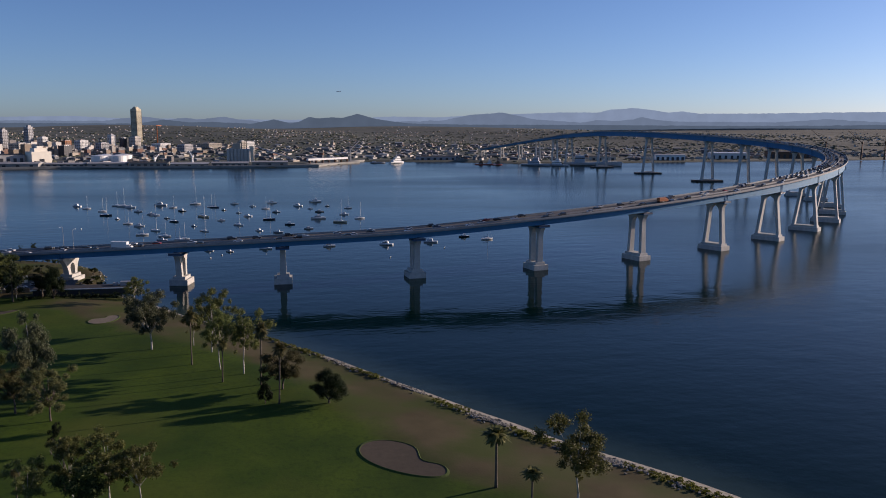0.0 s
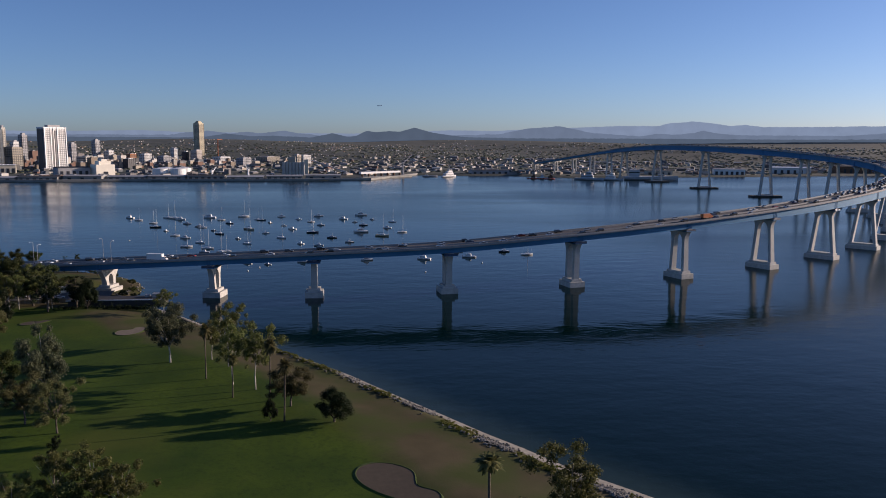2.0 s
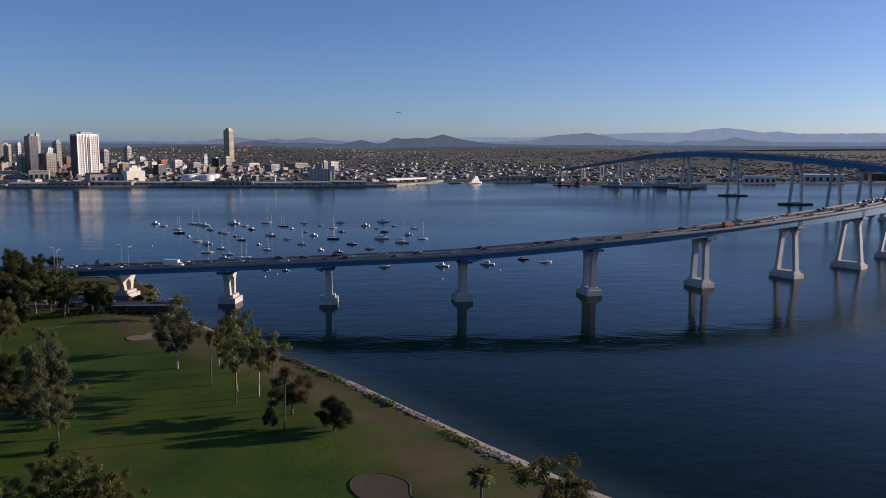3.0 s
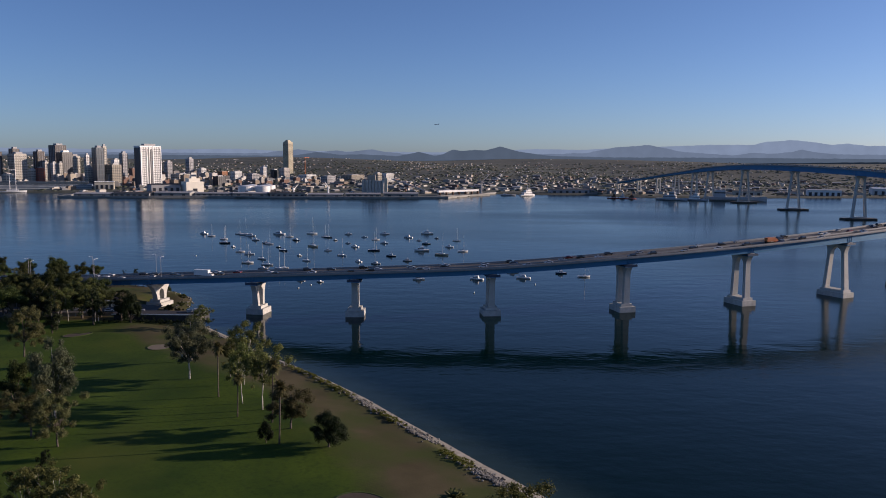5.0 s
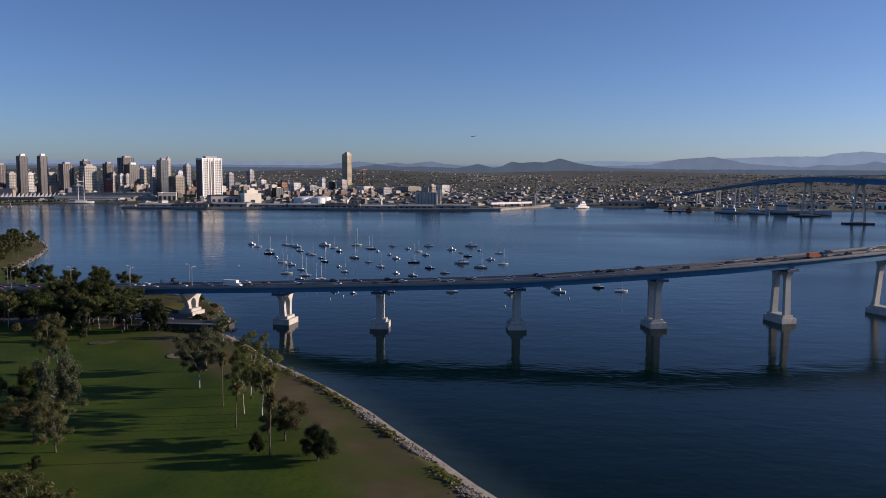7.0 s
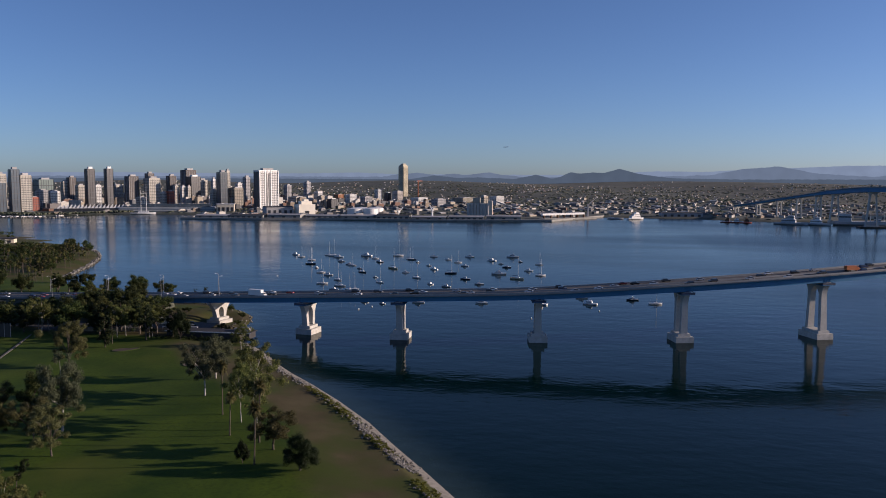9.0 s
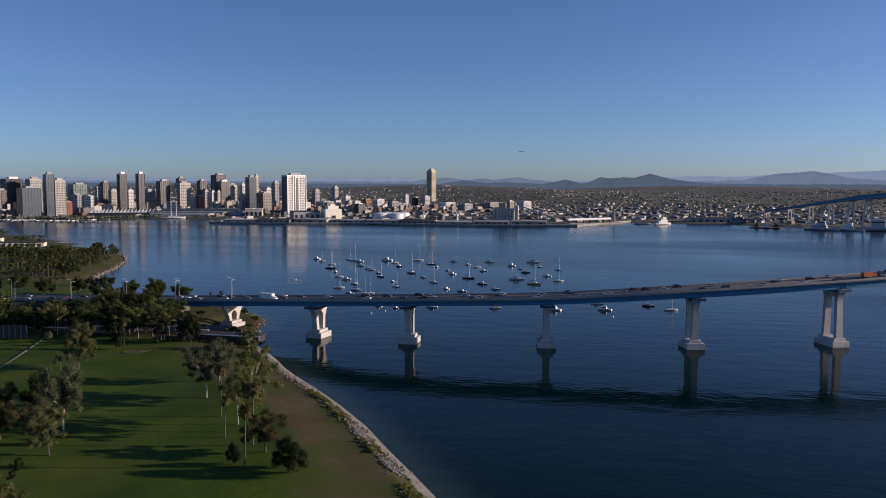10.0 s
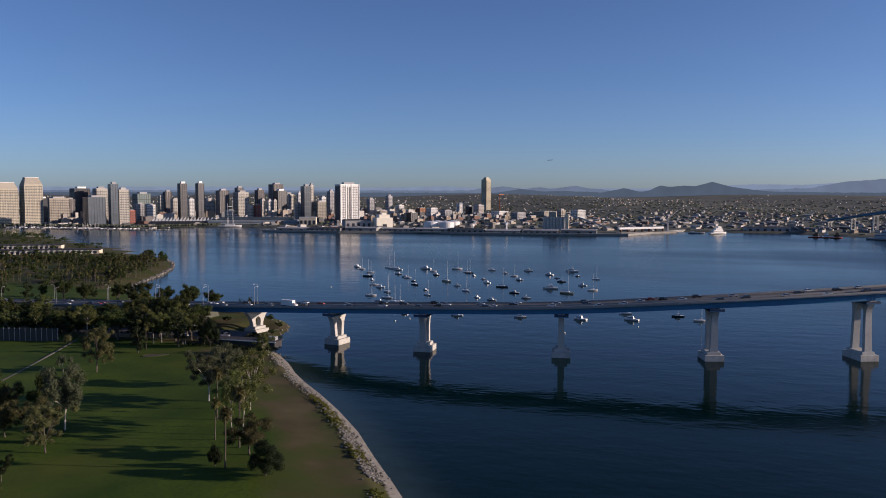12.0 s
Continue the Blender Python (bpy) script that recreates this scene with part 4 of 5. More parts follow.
net = thing("net_fence", "tall grey mesh fence on posts along the course", "fence", at=(-232, 361, LAWN), turn=math.pi + 0.2)
POST = mesh_from("post", Shape().rod((0, 0, -.3), (0, 0, 7.2), 0.14), GALVANISED)
SLAT = mesh_from("mesh_panel", Shape().box(1.5, 0, .2, 2.9, .06, 6.8), material("fence_mesh", (0.06, 0.058, 0.052), 0.9, vary=0.3, grain=3.0))
for k in range(16):
    part("post", POST, None, net).location = (k * 3.0, 0, 0)
    if k < 15:
        part("mesh_panel", SLAT, None, net).location = (k * 3.0, 0, 0)
chain = thing("yard_fence", "low grey fence along the service yard", "fence", at=(-212, 381, LAWN), turn=0.12)
RAIL = mesh_from("fence_panel", Shape().box(1.5, 0, .1, 2.94, .05, 1.9), TIMBER)
POST2 = mesh_from("post", Shape().rod((0, 0, -.3), (0, 0, 2.1), 0.07), GALVANISED)
for k in range(17):
    part("fence_panel", RAIL, None, chain).location = (k * 3.0, 0, 0)
    part("post", POST2, None, chain).location = (k * 3.0, 0, 0)
bank = structure("embankment", Shape().loft([[(x, y - 17, 3.5), (x, y - 11, z - 1.2), (x, y + 11, z - 1.2), (x, y + 17, 3.5)] for x, y, z, d in LINE[:10]]), FAR_LAND, "earth embankment under the bridge approach", "embankment")
spit = Shape()
for k in range(110):
    a = rng.choice([(-146, 462), (-140, 440), (-139, 415), (-158, 478), (-128, 402), (-112, 382), (-185, 495)])
    b = (a[0] + rng.gauss(-2, 4), a[1] + rng.gauss(0, 8))
    P = np.array([b])
    if -1.5 < inland(P)[0] < 9:
        spit.blob((b[0], b[1], float(land_height(P, inland(P))[0]) + .2), rng.uniform(.35, .75), k, .7)
tagged(new("spit_stones", mesh_from("spit_stones", spit, ROCKS)), "pale boulders round the spit under the bridge", "rocks", kind="stuff")
for k in range(3):
    tree("tall", -196 + k * 7, 486 + k * 1.5, 10 + k % 2 * 2, 1.2, group="trees by the bridge approach")


def street_lamp(x, y, z, turn, height=10.5, arm=2.4):
    ob = thing("street_lamp", "slender grey street lamp with a curved arm", "street lamp", "street lamps", (x, y, z), turn)
    part("pole", Shape().rod((0, 0, 0), (0, 0, height), 0.13, 0.08), GALVANISED, ob)
    bar = part("arm", Shape().rod((0, 0, height), (0, arm * .6, height + .5), 0.07).rod((0, arm * .6, height + .5), (0, arm, height + .5), 0.06), GALVANISED, ob)
    part("lamp_head", Shape().box(0, arm + .3, height + .38, 0.3, 0.75, 0.16, taper=.8), WHITE_PAINT, bar, "pale lamp head")
    return ob


PROTO_LAMP = None
s = 360.0
while s < FIRST + 88:
    for side in (-1, 1):
        (x, y, z), head = on_deck(s + (0 if side < 0 else 17), side * (HALF - 0.05), 0.45)
        turn = head if side > 0 else head + math.pi
        if PROTO_LAMP is None:
            PROTO_LAMP = street_lamp(x, y, z, turn)
        else:
            copy_thing(PROTO_LAMP, pose(x, y, z, 0, 0, math.degrees(turn)))
    s += 43
street_lamp(-163, 374, LAWN, -1.2, 9.5, 4.5)


# ---------------------------------------------------------------- vehicles
def car(paint, name, label, style="sedan"):
    ob = thing("car", label, "car", "cars on the bridge")
    if style == "sedan":
        L, W, prof = 4.6, 1.8, [(-2.3, .45), (-2.28, .85), (-1.6, .95), (1.0, .92), (2.1, .78), (2.3, .55), (2.28, .32), (-2.25, .32)]
        cab = [(-1.75, .94), (-1.15, 1.42), (.25, 1.44), (1.05, .92)]
    else:
        L, W, prof = 4.9, 1.95, [(-2.4, .5), (-2.4, 1.05), (-2.2, 1.1), (1.2, 1.08), (2.25, 1.0), (2.4, .65), (2.38, .4), (-2.35, .4)]
        cab = [(-2.25, 1.09), (-2.0, 1.72), (.3, 1.76), (1.15, 1.08)]
    sh = Shape().loft([[(x, -W / 2, z) for x, z in prof], [(x, W / 2, z) for x, z in prof]])
    part("body", sh, paint, ob)
    part("window_glass", Shape().loft([[(x, -W / 2 + .1 + (.12 if z > 1.2 else 0), z) for x, z in cab], [(x, W / 2 - .1 - (.12 if z > 1.2 else 0), z) for x, z in cab]]), GLASS, ob, "dark tinted windows")
    part("roof", Shape().box((cab[1][0] + cab[2][0]) / 2, 0, cab[2][1] - .03, cab[2][0] - cab[1][0], W - .5, .07), paint, ob)
    for px in (-1.4, 1.45):
        for py in (-W / 2 + .08, W / 2 - .08):
            part("wheel", Shape().rod((px, py - .11, .33), (px, py + .11, .33), .33, n=10), RUBBER, ob)
    for py in (-.6, .6):
        part("headlight", Shape().box(L / 2 - .06, py, .58, .08, .34, .14), WHITE_PAINT, ob, "clear headlight")
    return ob


PAINTS = [("white", (0.70, 0.70, 0.69)), ("black", (0.012, 0.012, 0.014)), ("silver", (0.42, 0.43, 0.44)), ("dark grey", (0.06, 0.062, 0.066)), ("red", (0.28, 0.025, 0.02)), ("dark blue", (0.02, 0.035, 0.09))]
PROTOS = []
for n, (word, rgb) in enumerate(PAINTS):
    PROTOS.append(car(material(word.replace(" ", "_") + "_car_paint", rgb, 0.25, vary=0.03, spec=0.6), "car", f"{word} {'hatch' if n % 2 else 'sedan'} car driving on the bridge deck", "sedan" if n % 2 == 0 else "suv"))
LANES = [(-7.6, 1), (-4.2, 1), (-0.6, 1), (4.0, -1), (7.4, -1)]
placed = 0
used = set()
for off, way in LANES:
    s = 250.0 + rng.uniform(0, 40)
    while s < FIRST + 1900:
        rel = s - FIRST
        busy = 1.0 if 560 < rel < 900 and off < 1 else 0.0
        gap = rng.uniform(9, 15) if busy else rng.uniform(20, 62)
        (x, y, z), head = on_deck(s, off, -0.40)
        (x2, y2, z2), _ = on_deck(s + 2, off, -0.40)
        pitch = math.atan2(z2 - z, 2)
        m = pose(x, y, z, 0, 0, math.degrees(head)) @ pose(0, 0, 0, 0, -math.degrees(pitch), 0) @ pose(0, 0, 0, 0, 0, 0 if way > 0 else 180)
        n = rng.choices(range(6), (5, 4, 4, 4, 1, 2))[0]
        if n in used:
            copy_thing(PROTOS[n], m)
        else:
            used.add(n)
            PROTOS[n].matrix_basis = m
        s += gap


def truck(paint, label, s, off, length, height):
    (x, y, z), head = on_deck(s, off, -0.40)
    ob = thing("truck", label, "truck", "", (x, y, z), head)
    part("cargo_box", Shape().box(-1.2, 0, .9, length, 2.5, height), paint, ob)
    part("cab", Shape().loft([[(a, -1.1, b) for a, b in ((length / 2 - 1.0, .6), (length / 2 - 1.0, 2.5), (length / 2 + .1, 2.5), (length / 2 + .7, 1.6), (length / 2 + 1.3, 1.5), (length / 2 + 1.3, .6))],
                             [(a, 1.1, b) for a, b in ((length / 2 - 1.0, .6), (length / 2 - 1.0, 2.5), (length / 2 + .1, 2.5), (length / 2 + .7, 1.6), (length / 2 + 1.3, 1.5), (length / 2 + 1.3, .6))]]), paint, ob)
    part("windscreen", Shape().box(length / 2 + .42, 0, 1.75, .35, 1.9, .6), GLASS, ob)
    for px in (-length / 2 - .2, -length / 2 + 1.0, length / 2 + .3):
        for py in (-1.05, 1.05):
            part("wheel", Shape().rod((px, py - .14, .48), (px, py + .14, .48), .48, n=10), RUBBER, ob)
    return ob


truck(WHITE_PAINT, "white box truck on the bridge deck", FIRST + 92, 7.4, 8.5, 3.0)
truck(ORANGE_PAINT, "orange dump truck on the bridge deck", FIRST + 415, 4.0, 6.0, 2.2)


for k, (x, y, a) in enumerate([(-168, 398, 20), (-164, 404, 24), (-160, 408, 200), (-156, 402, 70), (-186, 400, 10), (-196, 396, 8), (-176, 392, 190), (-206, 402, 185)] ):
    copy_thing(PROTOS[(0, 2, 3, 1, 0, 5, 2, 3, 0, 2)[k]], pose(x, y, LAWN + .16, 0, 0, a))["label"] = "car parked in the yard below the bridge"
crate = thing("container", "pale steel storage container in the yard", "container", "", (-150, 390, LAWN + .1), 0.2)
part("box", Shape().box(0, 0, 0, 6, 2.4, 2.6), GALVANISED, crate)
for k in range(8):
    part("rib", Shape().box(-2.7 + k * .77, -1.24, .1, .12, .08, 2.4), GALVANISED, crate)
for x, y in ((-141, 428), (-147, 448), (-160, 462), (-172, 470), (-140, 404), (-131, 394), (-178, 440), (-186, 428)):
    tree("round", x, y, 3.0 + (x * 7 + y) % 2.5, 1.5, group="shrubs below the bridge")

# ---------------------------------------------------------------- boats
def hull_shape(L, W, H):
    rings = []
    for i in range(9):
        u = i / 8
        half = W / 2 * (1 - max(0.0, (u - .45) / .55) ** 2.2) * (0.82 + 0.18 * min(1, u * 4))
        sheer = H * (0.92 + 0.28 * u * u)
        half = max(half, .03)
        x = -L / 2 + L * u
        rings.append([(x, -half, sheer), (x, -half * .88, sheer * .35), (x, -half * .3, -0.35), (x, half * .3, -0.35), (x, half * .88, sheer * .35), (x, half, sheer)])
    return Shape().loft(rings)


def boat(kind, color, L):
    ob = thing("sailboat" if kind == "sail" else "motorboat",
               {"white": "white", "navy": "dark-hulled", "cream": "cream-coloured", "grey": "grey"}[color] + (" sailboat with bare mast moored on the bay" if kind == "sail" else " cabin motorboat moored on the bay"), "boat", "moored boats")
    W, H = L * 0.3, L * 0.11
    part("hull", hull_shape(L, W, H), HULLS[color], ob, smooth=False)
    part("deck", Shape().prism([(-L * .47, -W * .36), (L * .1, -W * .44), (L * .42, -W * .1), (L * .42, W * .1), (L * .1, W * .44), (-L * .47, W * .36)], H * .9, H * 1.02), TEAK if color == "cream" else WHITE_PAINT, ob)
    if kind == "sail":
        part("cabin", Shape().box(L * .02, 0, H, L * .36, W * .5, L * .055, taper=.86), WHITE_PAINT, ob)
        part("mast", Shape().rod((L * .08, 0, H), (L * .08, 0, L * 1.65), L * .008 + .04, L * .005 + .03), WHITE_PAINT, ob, "tall aluminium mast")
        part("boom", Shape().rod((L * .08, 0, H + L * .14), (-L * .34, 0, H + L * .14), L * .016, L * .013), CANVAS, ob, "furled sail under blue cover")
        part("rigging", Shape().rod((L * .08, 0, L * 1.6), (L * .47, 0, H * 1.2), .02, n=3).rod((L * .08, 0, L * 1.6), (-L * .47, 0, H), .02, n=3), GALVANISED, ob)
    else:
        cab = part("cabin", Shape().box(L * .04, 0, H, L * .42, W * .72, L * .12, taper=.84), WHITE_PAINT, ob)
        part("window_strip", Shape().box(L * .05, 0, H + L * .05, L * .41, W * .70, L * .04, taper=.95), GLASS, cab)
        part("flybridge", Shape().box(-L * .02, 0, H + L * .12, L * .22, W * .5, L * .06, taper=.9), WHITE_PAINT, ob)
        part("mast", Shape().rod((-L * .05, 0, H + L * .16), (-L * .05, 0, H + L * .36), .05), GALVANISED, ob)
    return ob


def moor(kind, color, L, *places):
    first = boat(kind, color, L)
    for n, (x, y) in enumerate(places):
        m = pose(x, y, -0.05, 0, 0, -12 + 24 * math.sin(x * 1.7 + y)) if kind == "sail" else pose(x, y, -0.05, 0, 0, 170 + 22 * math.sin(x + y * 1.3))
        if n == 0:
            first.matrix_basis = m
        else:
            copy_thing(first, m)


moor("sail", "white", 7.9, (-239, 822), (-218, 793), (-163, 751), (-157, 821), (-175, 689), (-120, 586), (-117, 589), (-65, 797), (17, 791), (-107, 632), (-120, 822))
moor("sail", "white", 9.2, (-145, 641), (-83, 667), (21, 701), (-133, 606), (-216, 847), (-151, 617), (103, 555))
moor("sail", "white", 11.4, (-208, 840), (-139, 854))
moor("sail", "navy", 10.6, (-207, 757), (-59, 704))
moor("sail", "navy", 8.8, (-139, 699), (-116, 816))
moor("sail", "cream", 11.9, (-118, 733), (2, 675))
moor("motor", "white", 13.2, (-173, 846), (-14, 862), (-16, 705))
moor("motor", "white", 10.1, (-254, 846), (-60, 855), (-33, 821), (-199, 827), (26, 540), (59, 547))
moor("motor", "white", 8.4, (-163, 672), (-99, 851), (9, 735), (-79, 732), (-14, 539), (54, 574), (-57, 534))
moor("motor", "white", 6.6, (-79, 822), (-65, 629), (-100, 702), (-94, 531))
moor("motor", "grey", 7.5, (-168, 759), (-54, 764), (-50, 616), (-132, 585), (-184, 785), (-26, 635))
moor("motor", "grey", 5.3, (-191, 726), (-119, 665), (-89, 762), (-21, 791), (-80, 525))
moor("motor", "navy", 8.4, (-144, 787), (-41, 665), (-13, 761), (89, 571))
moor("motor", "navy", 5.3, (-149, 726), (-105, 790), (-3, 814))
buoy = tagged(new("mooring_buoy", mesh_from("mooring_buoy", Shape().blob((0, 0, .25), .55, 3, .9, .05), WHITE_PAINT, True)), "round white mooring buoy afloat on the bay", "buoy", "mooring buoys")
buoy.matrix_basis = pose(-90, 500, 0)
for x, y in ((-84, 512), (22, 486), (-30, 560), (-120, 560), (44, 600), (64, 520), (-205, 660)):
    copy_thing(buoy, pose(x, y, 0))

# ---------------------------------------------------------------- city
WALLS = {"beige_slope": material("sandstone_wall", (0.46, 0.42, 0.33), 0.85, vary=0.1, grain=.05, blotch=.01, spread=.08), "tan": material("tan_wall", (0.34, 0.31, 0.255), 0.85, vary=0.1, grain=.05, spread=.1),
         "dark": material("charcoal_wall", (0.030, 0.033, 0.041), 0.35, vary=0.15, grain=.05, spread=.2), "glass": material("curtain_glass", (0.07, 0.09, 0.11), 0.15, vary=0.15, grain=.05, spread=.2, spec=.8),
         "beige": material("beige_wall", (0.44, 0.42, 0.37), 0.85, vary=0.1, grain=.05, spread=.12), "green": material("green_glass_wall", (0.12, 0.17, 0.16), 0.3, vary=0.12, grain=.05),
         "grey": material("grey_wall", (0.33, 0.33, 0.335), 0.8, vary=0.12, grain=.05, spread=.15), "white": material("white_wall", (0.60, 0.60, 0.58), 0.8, vary=0.06, grain=.05, spread=.06),
         "brown": material("brown_wall", (0.10, 0.09, 0.085), 0.7, vary=0.15, grain=.05, spread=.15), "red": material("brick_wall", (0.30, 0.10, 0.07), 0.85, vary=0.15, grain=.1),
         "pale_tower": material("ochre_wall", (0.48, 0.43, 0.31), 0.8, vary=0.1, grain=.05), "banded": material("pinkish_wall", (0.48, 0.44, 0.40), 0.8, vary=0.1, grain=.05),
         "orange": material("scaffold_orange", (0.34, 0.16, 0.08), 0.85, vary=0.2, grain=.1)}
WORD = {"beige_slope": "sandstone-coloured hotel tower with a sloping roof", "tan": "tan office block with rows of windows", "dark": "slim charcoal high-rise tower", "glass": "blue-grey glass high-rise tower",
        "beige": "beige mid-rise city building", "green": "green glass office block", "grey": "grey concrete city building", "white": "white city building with window bands", "brown": "dark brown office tower",
        "red": "red brick city building", "pale_tower": "tall ochre apartment tower standing apart", "banded": "pinkish block with banded windows", "orange": "building under construction with orange scaffolding"}
TURN, FACING = radians(62), radians(40)
CITY_GLASS = material("city_window", (0.085, 0.09, 0.10), 0.2, vary=0.15, grain=.08, spread=.2)


def tower(x, y, w, d, h, style):
    # plan sizes are given across a block that faces the bay; the street grid turns its lit side to the south-east
    to = Vector((30 - x, 5 - y)).normalized()
    seen = [w * abs(to.x * math.sin(a) - to.y * math.cos(a)) + d * abs(to.x * math.cos(a) + to.y * math.sin(a)) for a in (FACING, TURN)]
    w, d = w * seen[0] / seen[1], d * seen[0] / seen[1]
    ob = thing("building", WORD[style] + " across the bay", "building", "city buildings", (x, y, 2.5), TURN)
    body = Shape().box(0, 0, 0, w, d, h * (0.86 if style == "beige_slope" else 1))
    part("wall", body, WALLS[style], ob)
    if style == "beige_slope":
        part("roof", Shape().loft([[(-w / 2, -d / 2, h * .86), (-w / 2, d / 2, h * .86), (-w * .38, d * .22, h), (-w * .38, -d * .22, h)],
                                   [(w / 2, -d / 2, h * .86), (w / 2, d / 2, h * .86), (w * .38, d * .22, h), (w * .38, -d * .22, h)]]), WALLS["tan"], ob, "steep pale roof")
        part("ridge_cap", Shape().box(0, 0, h, w * .78, d * .46, 1.6), WALLS["white"], ob, "white roof crest")
    else:
        part("roof_plant", Shape().box(w * .05, 0, h, w * .55, d * .5, min(5, h * .06)), WALLS["grey"] if style != "dark" else WHITE_PAINT, ob, "rooftop plant room")
    floors = max(2, int(h * .9 / 4.2))
    band = Shape().box(0, 0, 0, w + .5, d + .5, 1.5)
    me = mesh_from("window_band", band, CITY_GLASS)
    if style in ("dark", "glass", "brown", "green"):
        tall = mesh_from("mullion", Shape().box(0, 0, 2, .9, .9, h * .96), WALLS["grey"] if style == "brown" else WALLS["dark"] if style == "dark" else CITY_GLASS)
        for sx, sy, ln, along in ((0, -d / 2, w, True), (-w / 2, 0, d, False), (w / 2, 0, d, False)):
            count = max(2, int(ln / 6))
            for b in range(count + 1):
                o = b / count * ln - ln / 2
                part("mullion", tall, None, ob).location = (o, sy, 0) if along else (sx, o, 0)
        floors = floors // 3
    for f in range(floors):
        part("window_band", me, None, ob).location = (0, 0, 3 + f * (h * (.84 if style == "beige_slope" else .95) - 3) / floors)
    if style not in ("dark", "glass", "brown", "green"):
        rib = mesh_from("facade_pier", Shape().box(0, 0, 0, 1.3, 1.3, h * (.84 if style == "beige_slope" else .97)), WALLS[style])
        for sx, sy, ln, along in ((0, -d / 2, w, True), (-w / 2, 0, d, False), (w / 2, 0, d, False)):
            count = max(2, int(ln / 5.5))
            for b in range(count + 1):
                o = b / count * ln - ln / 2
                part("facade_pier", rib, None, ob).location = (o, sy, 0) if along else (sx, o, 0)
    return ob


tower(-1502, 1624, 52, 42, 105, "beige_slope")
tower(-1466, 1668, 50, 40, 118, "beige_slope")
tower(-1484, 1774, 64, 52, 66, "tan")
tower(-1537, 1926, 53, 43, 93, "dark")
tower(-1255, 1640, 50, 40, 70, "glass")
tower(-1464, 1921, 38, 30, 93, "beige")
tower(-1265, 1723, 23, 18, 103, "glass")
tower(-1260, 1752, 30, 24, 89, "beige")
tower(-1436, 2069, 49, 39, 78, "green")
tower(-1294, 1864, 27, 22, 51, "grey")
tower(-1284, 1896, 29, 23, 48, "white")
tower(-1420, 2143, 17, 13, 73, "beige")
tower(-1405, 2153, 24, 19, 84, "brown")
tower(-1331, 2083, 23, 18, 62, "beige")
tower(-1163, 1871, 22, 17, 106, "dark")
tower(-1136, 1912, 20, 16, 107, "dark")
tower(-1293, 2108, 19, 15, 62, "white")
tower(-1302, 2221, 32, 25, 61, "beige")
tower(-1215, 2157, 34, 27, 88, "brown")
tower(-1167, 2185, 40, 32, 83, "beige")
tower(-1192, 2217, 23, 19, 97, "brown")
tower(-1143, 2256, 25, 20, 90, "brown")
tower(-1144, 2369, 41, 32, 109, "brown")
tower(-1055, 2223, 35, 28, 88, "dark")
tower(-1051, 2270, 29, 23, 78, "beige")
tower(-1030, 2033, 18, 14, 47, "red")
tower(-1039, 2085, 11, 8, 62, "beige")
tower(-1023, 2094, 12, 10, 60, "white")
tower(-1009, 2101, 11, 8, 60, "beige")
tower(-1012, 2267, 11, 9, 81, "white")
tower(-886, 2050, 24, 19, 100, "glass")
tower(-883, 2079, 11, 9, 104, "beige")
tower(-861, 2084, 32, 26, 56, "tan")
tower(-923, 2077, 17, 14, 51, "beige")
tower(-925, 2252, 18, 14, 68, "white")
tower(-943, 2354, 19, 15, 87, "grey")
tower(-843, 2448, 20, 16, 62, "grey")
tower(-753, 2375, 18, 14, 72, "grey")
tower(-716, 2176, 41, 33, 31, "beige")
lone = tower(-608, 3152, 29, 25, 137, "pale_tower")
part("crown", Shape().box(0, 0, 137, 21, 18, 4).box(0, 0, 141, 15, 12, 4), WALLS["pale_tower"], lone)
# tan strips mark the upright grooves, with their shade put into the colour
for o, wd in ((-6.5, 2.6), (5.5, 2.6)):
    part("balcony_slot", Shape().box(o, -11.6, 6, wd, 1.2, 128), WALLS["tan"], lone, "tan strip for an upright groove and its shade")
# brown strip stands in for the shade on the tower's left face
part("side_slot", Shape().box(-13.1, 2, 6, 1.2, 8, 128), WALLS["brown"], lone)
tower(-524, 2649, 28, 22, 41, "banded")
tower(-560, 2661, 20, 16, 36, "dark")
tower(-721, 2386, 22, 18, 43, "white")
tower(-716, 2597, 26, 18, 30, "orange")
tower(-1045, 2025, 15, 12, 44, "beige")
tower(-1044, 1909, 22, 18, 34, "beige")
slab = tower(-723, 1957, 58, 18, 104, "white")
tower(-651, 2513, 32, 19, 32, "white")
tower(-553, 2332, 30, 18, 29, "grey")
tower(-611, 2731, 21, 12, 45, "white")
tower(-433, 2566, 48, 29, 22, "white")
tower(-339, 2380, 37, 22, 23, "grey")
tower(-301, 2690, 67, 40, 20, "tan")
tower(-152, 1902, 18, 11, 42, "tan")
tower(-172, 2504, 39, 23, 29, "white")
tower(-592, 2112, 27, 16, 27, "dark")
tower(-1250, 1772, 20, 12, 35, "red")
tower(-1473, 1716, 18, 11, 66, "dark")
tower(-1492, 1833, 25, 15, 63, "brown")


# the white slab by the bay: fins, crown and a glass gable
SW, SD = 63.6, 19.7
part("crown", Shape().box(0, 0, 101, SW + 2, SD + 2, 2.5), WHITE_PAINT, slab, "white roof screen")
for o, wd in ((-.47, 3.0), (-.19, 2.4), (-.07, 1.6), (.1, 1.6), (.49, 2.0)):
    part("fin", Shape().box(o * SW, -SD / 2 - .9, 0, wd, 1.6, 104), WHITE_PAINT, slab)
for o, wd in ((-.13, 5.0), (.015, 4)):
    part("dark_slot", Shape().box(o * SW, -SD / 2 - .5, 4, wd, 1.4, 92), WALLS["dark"], slab)
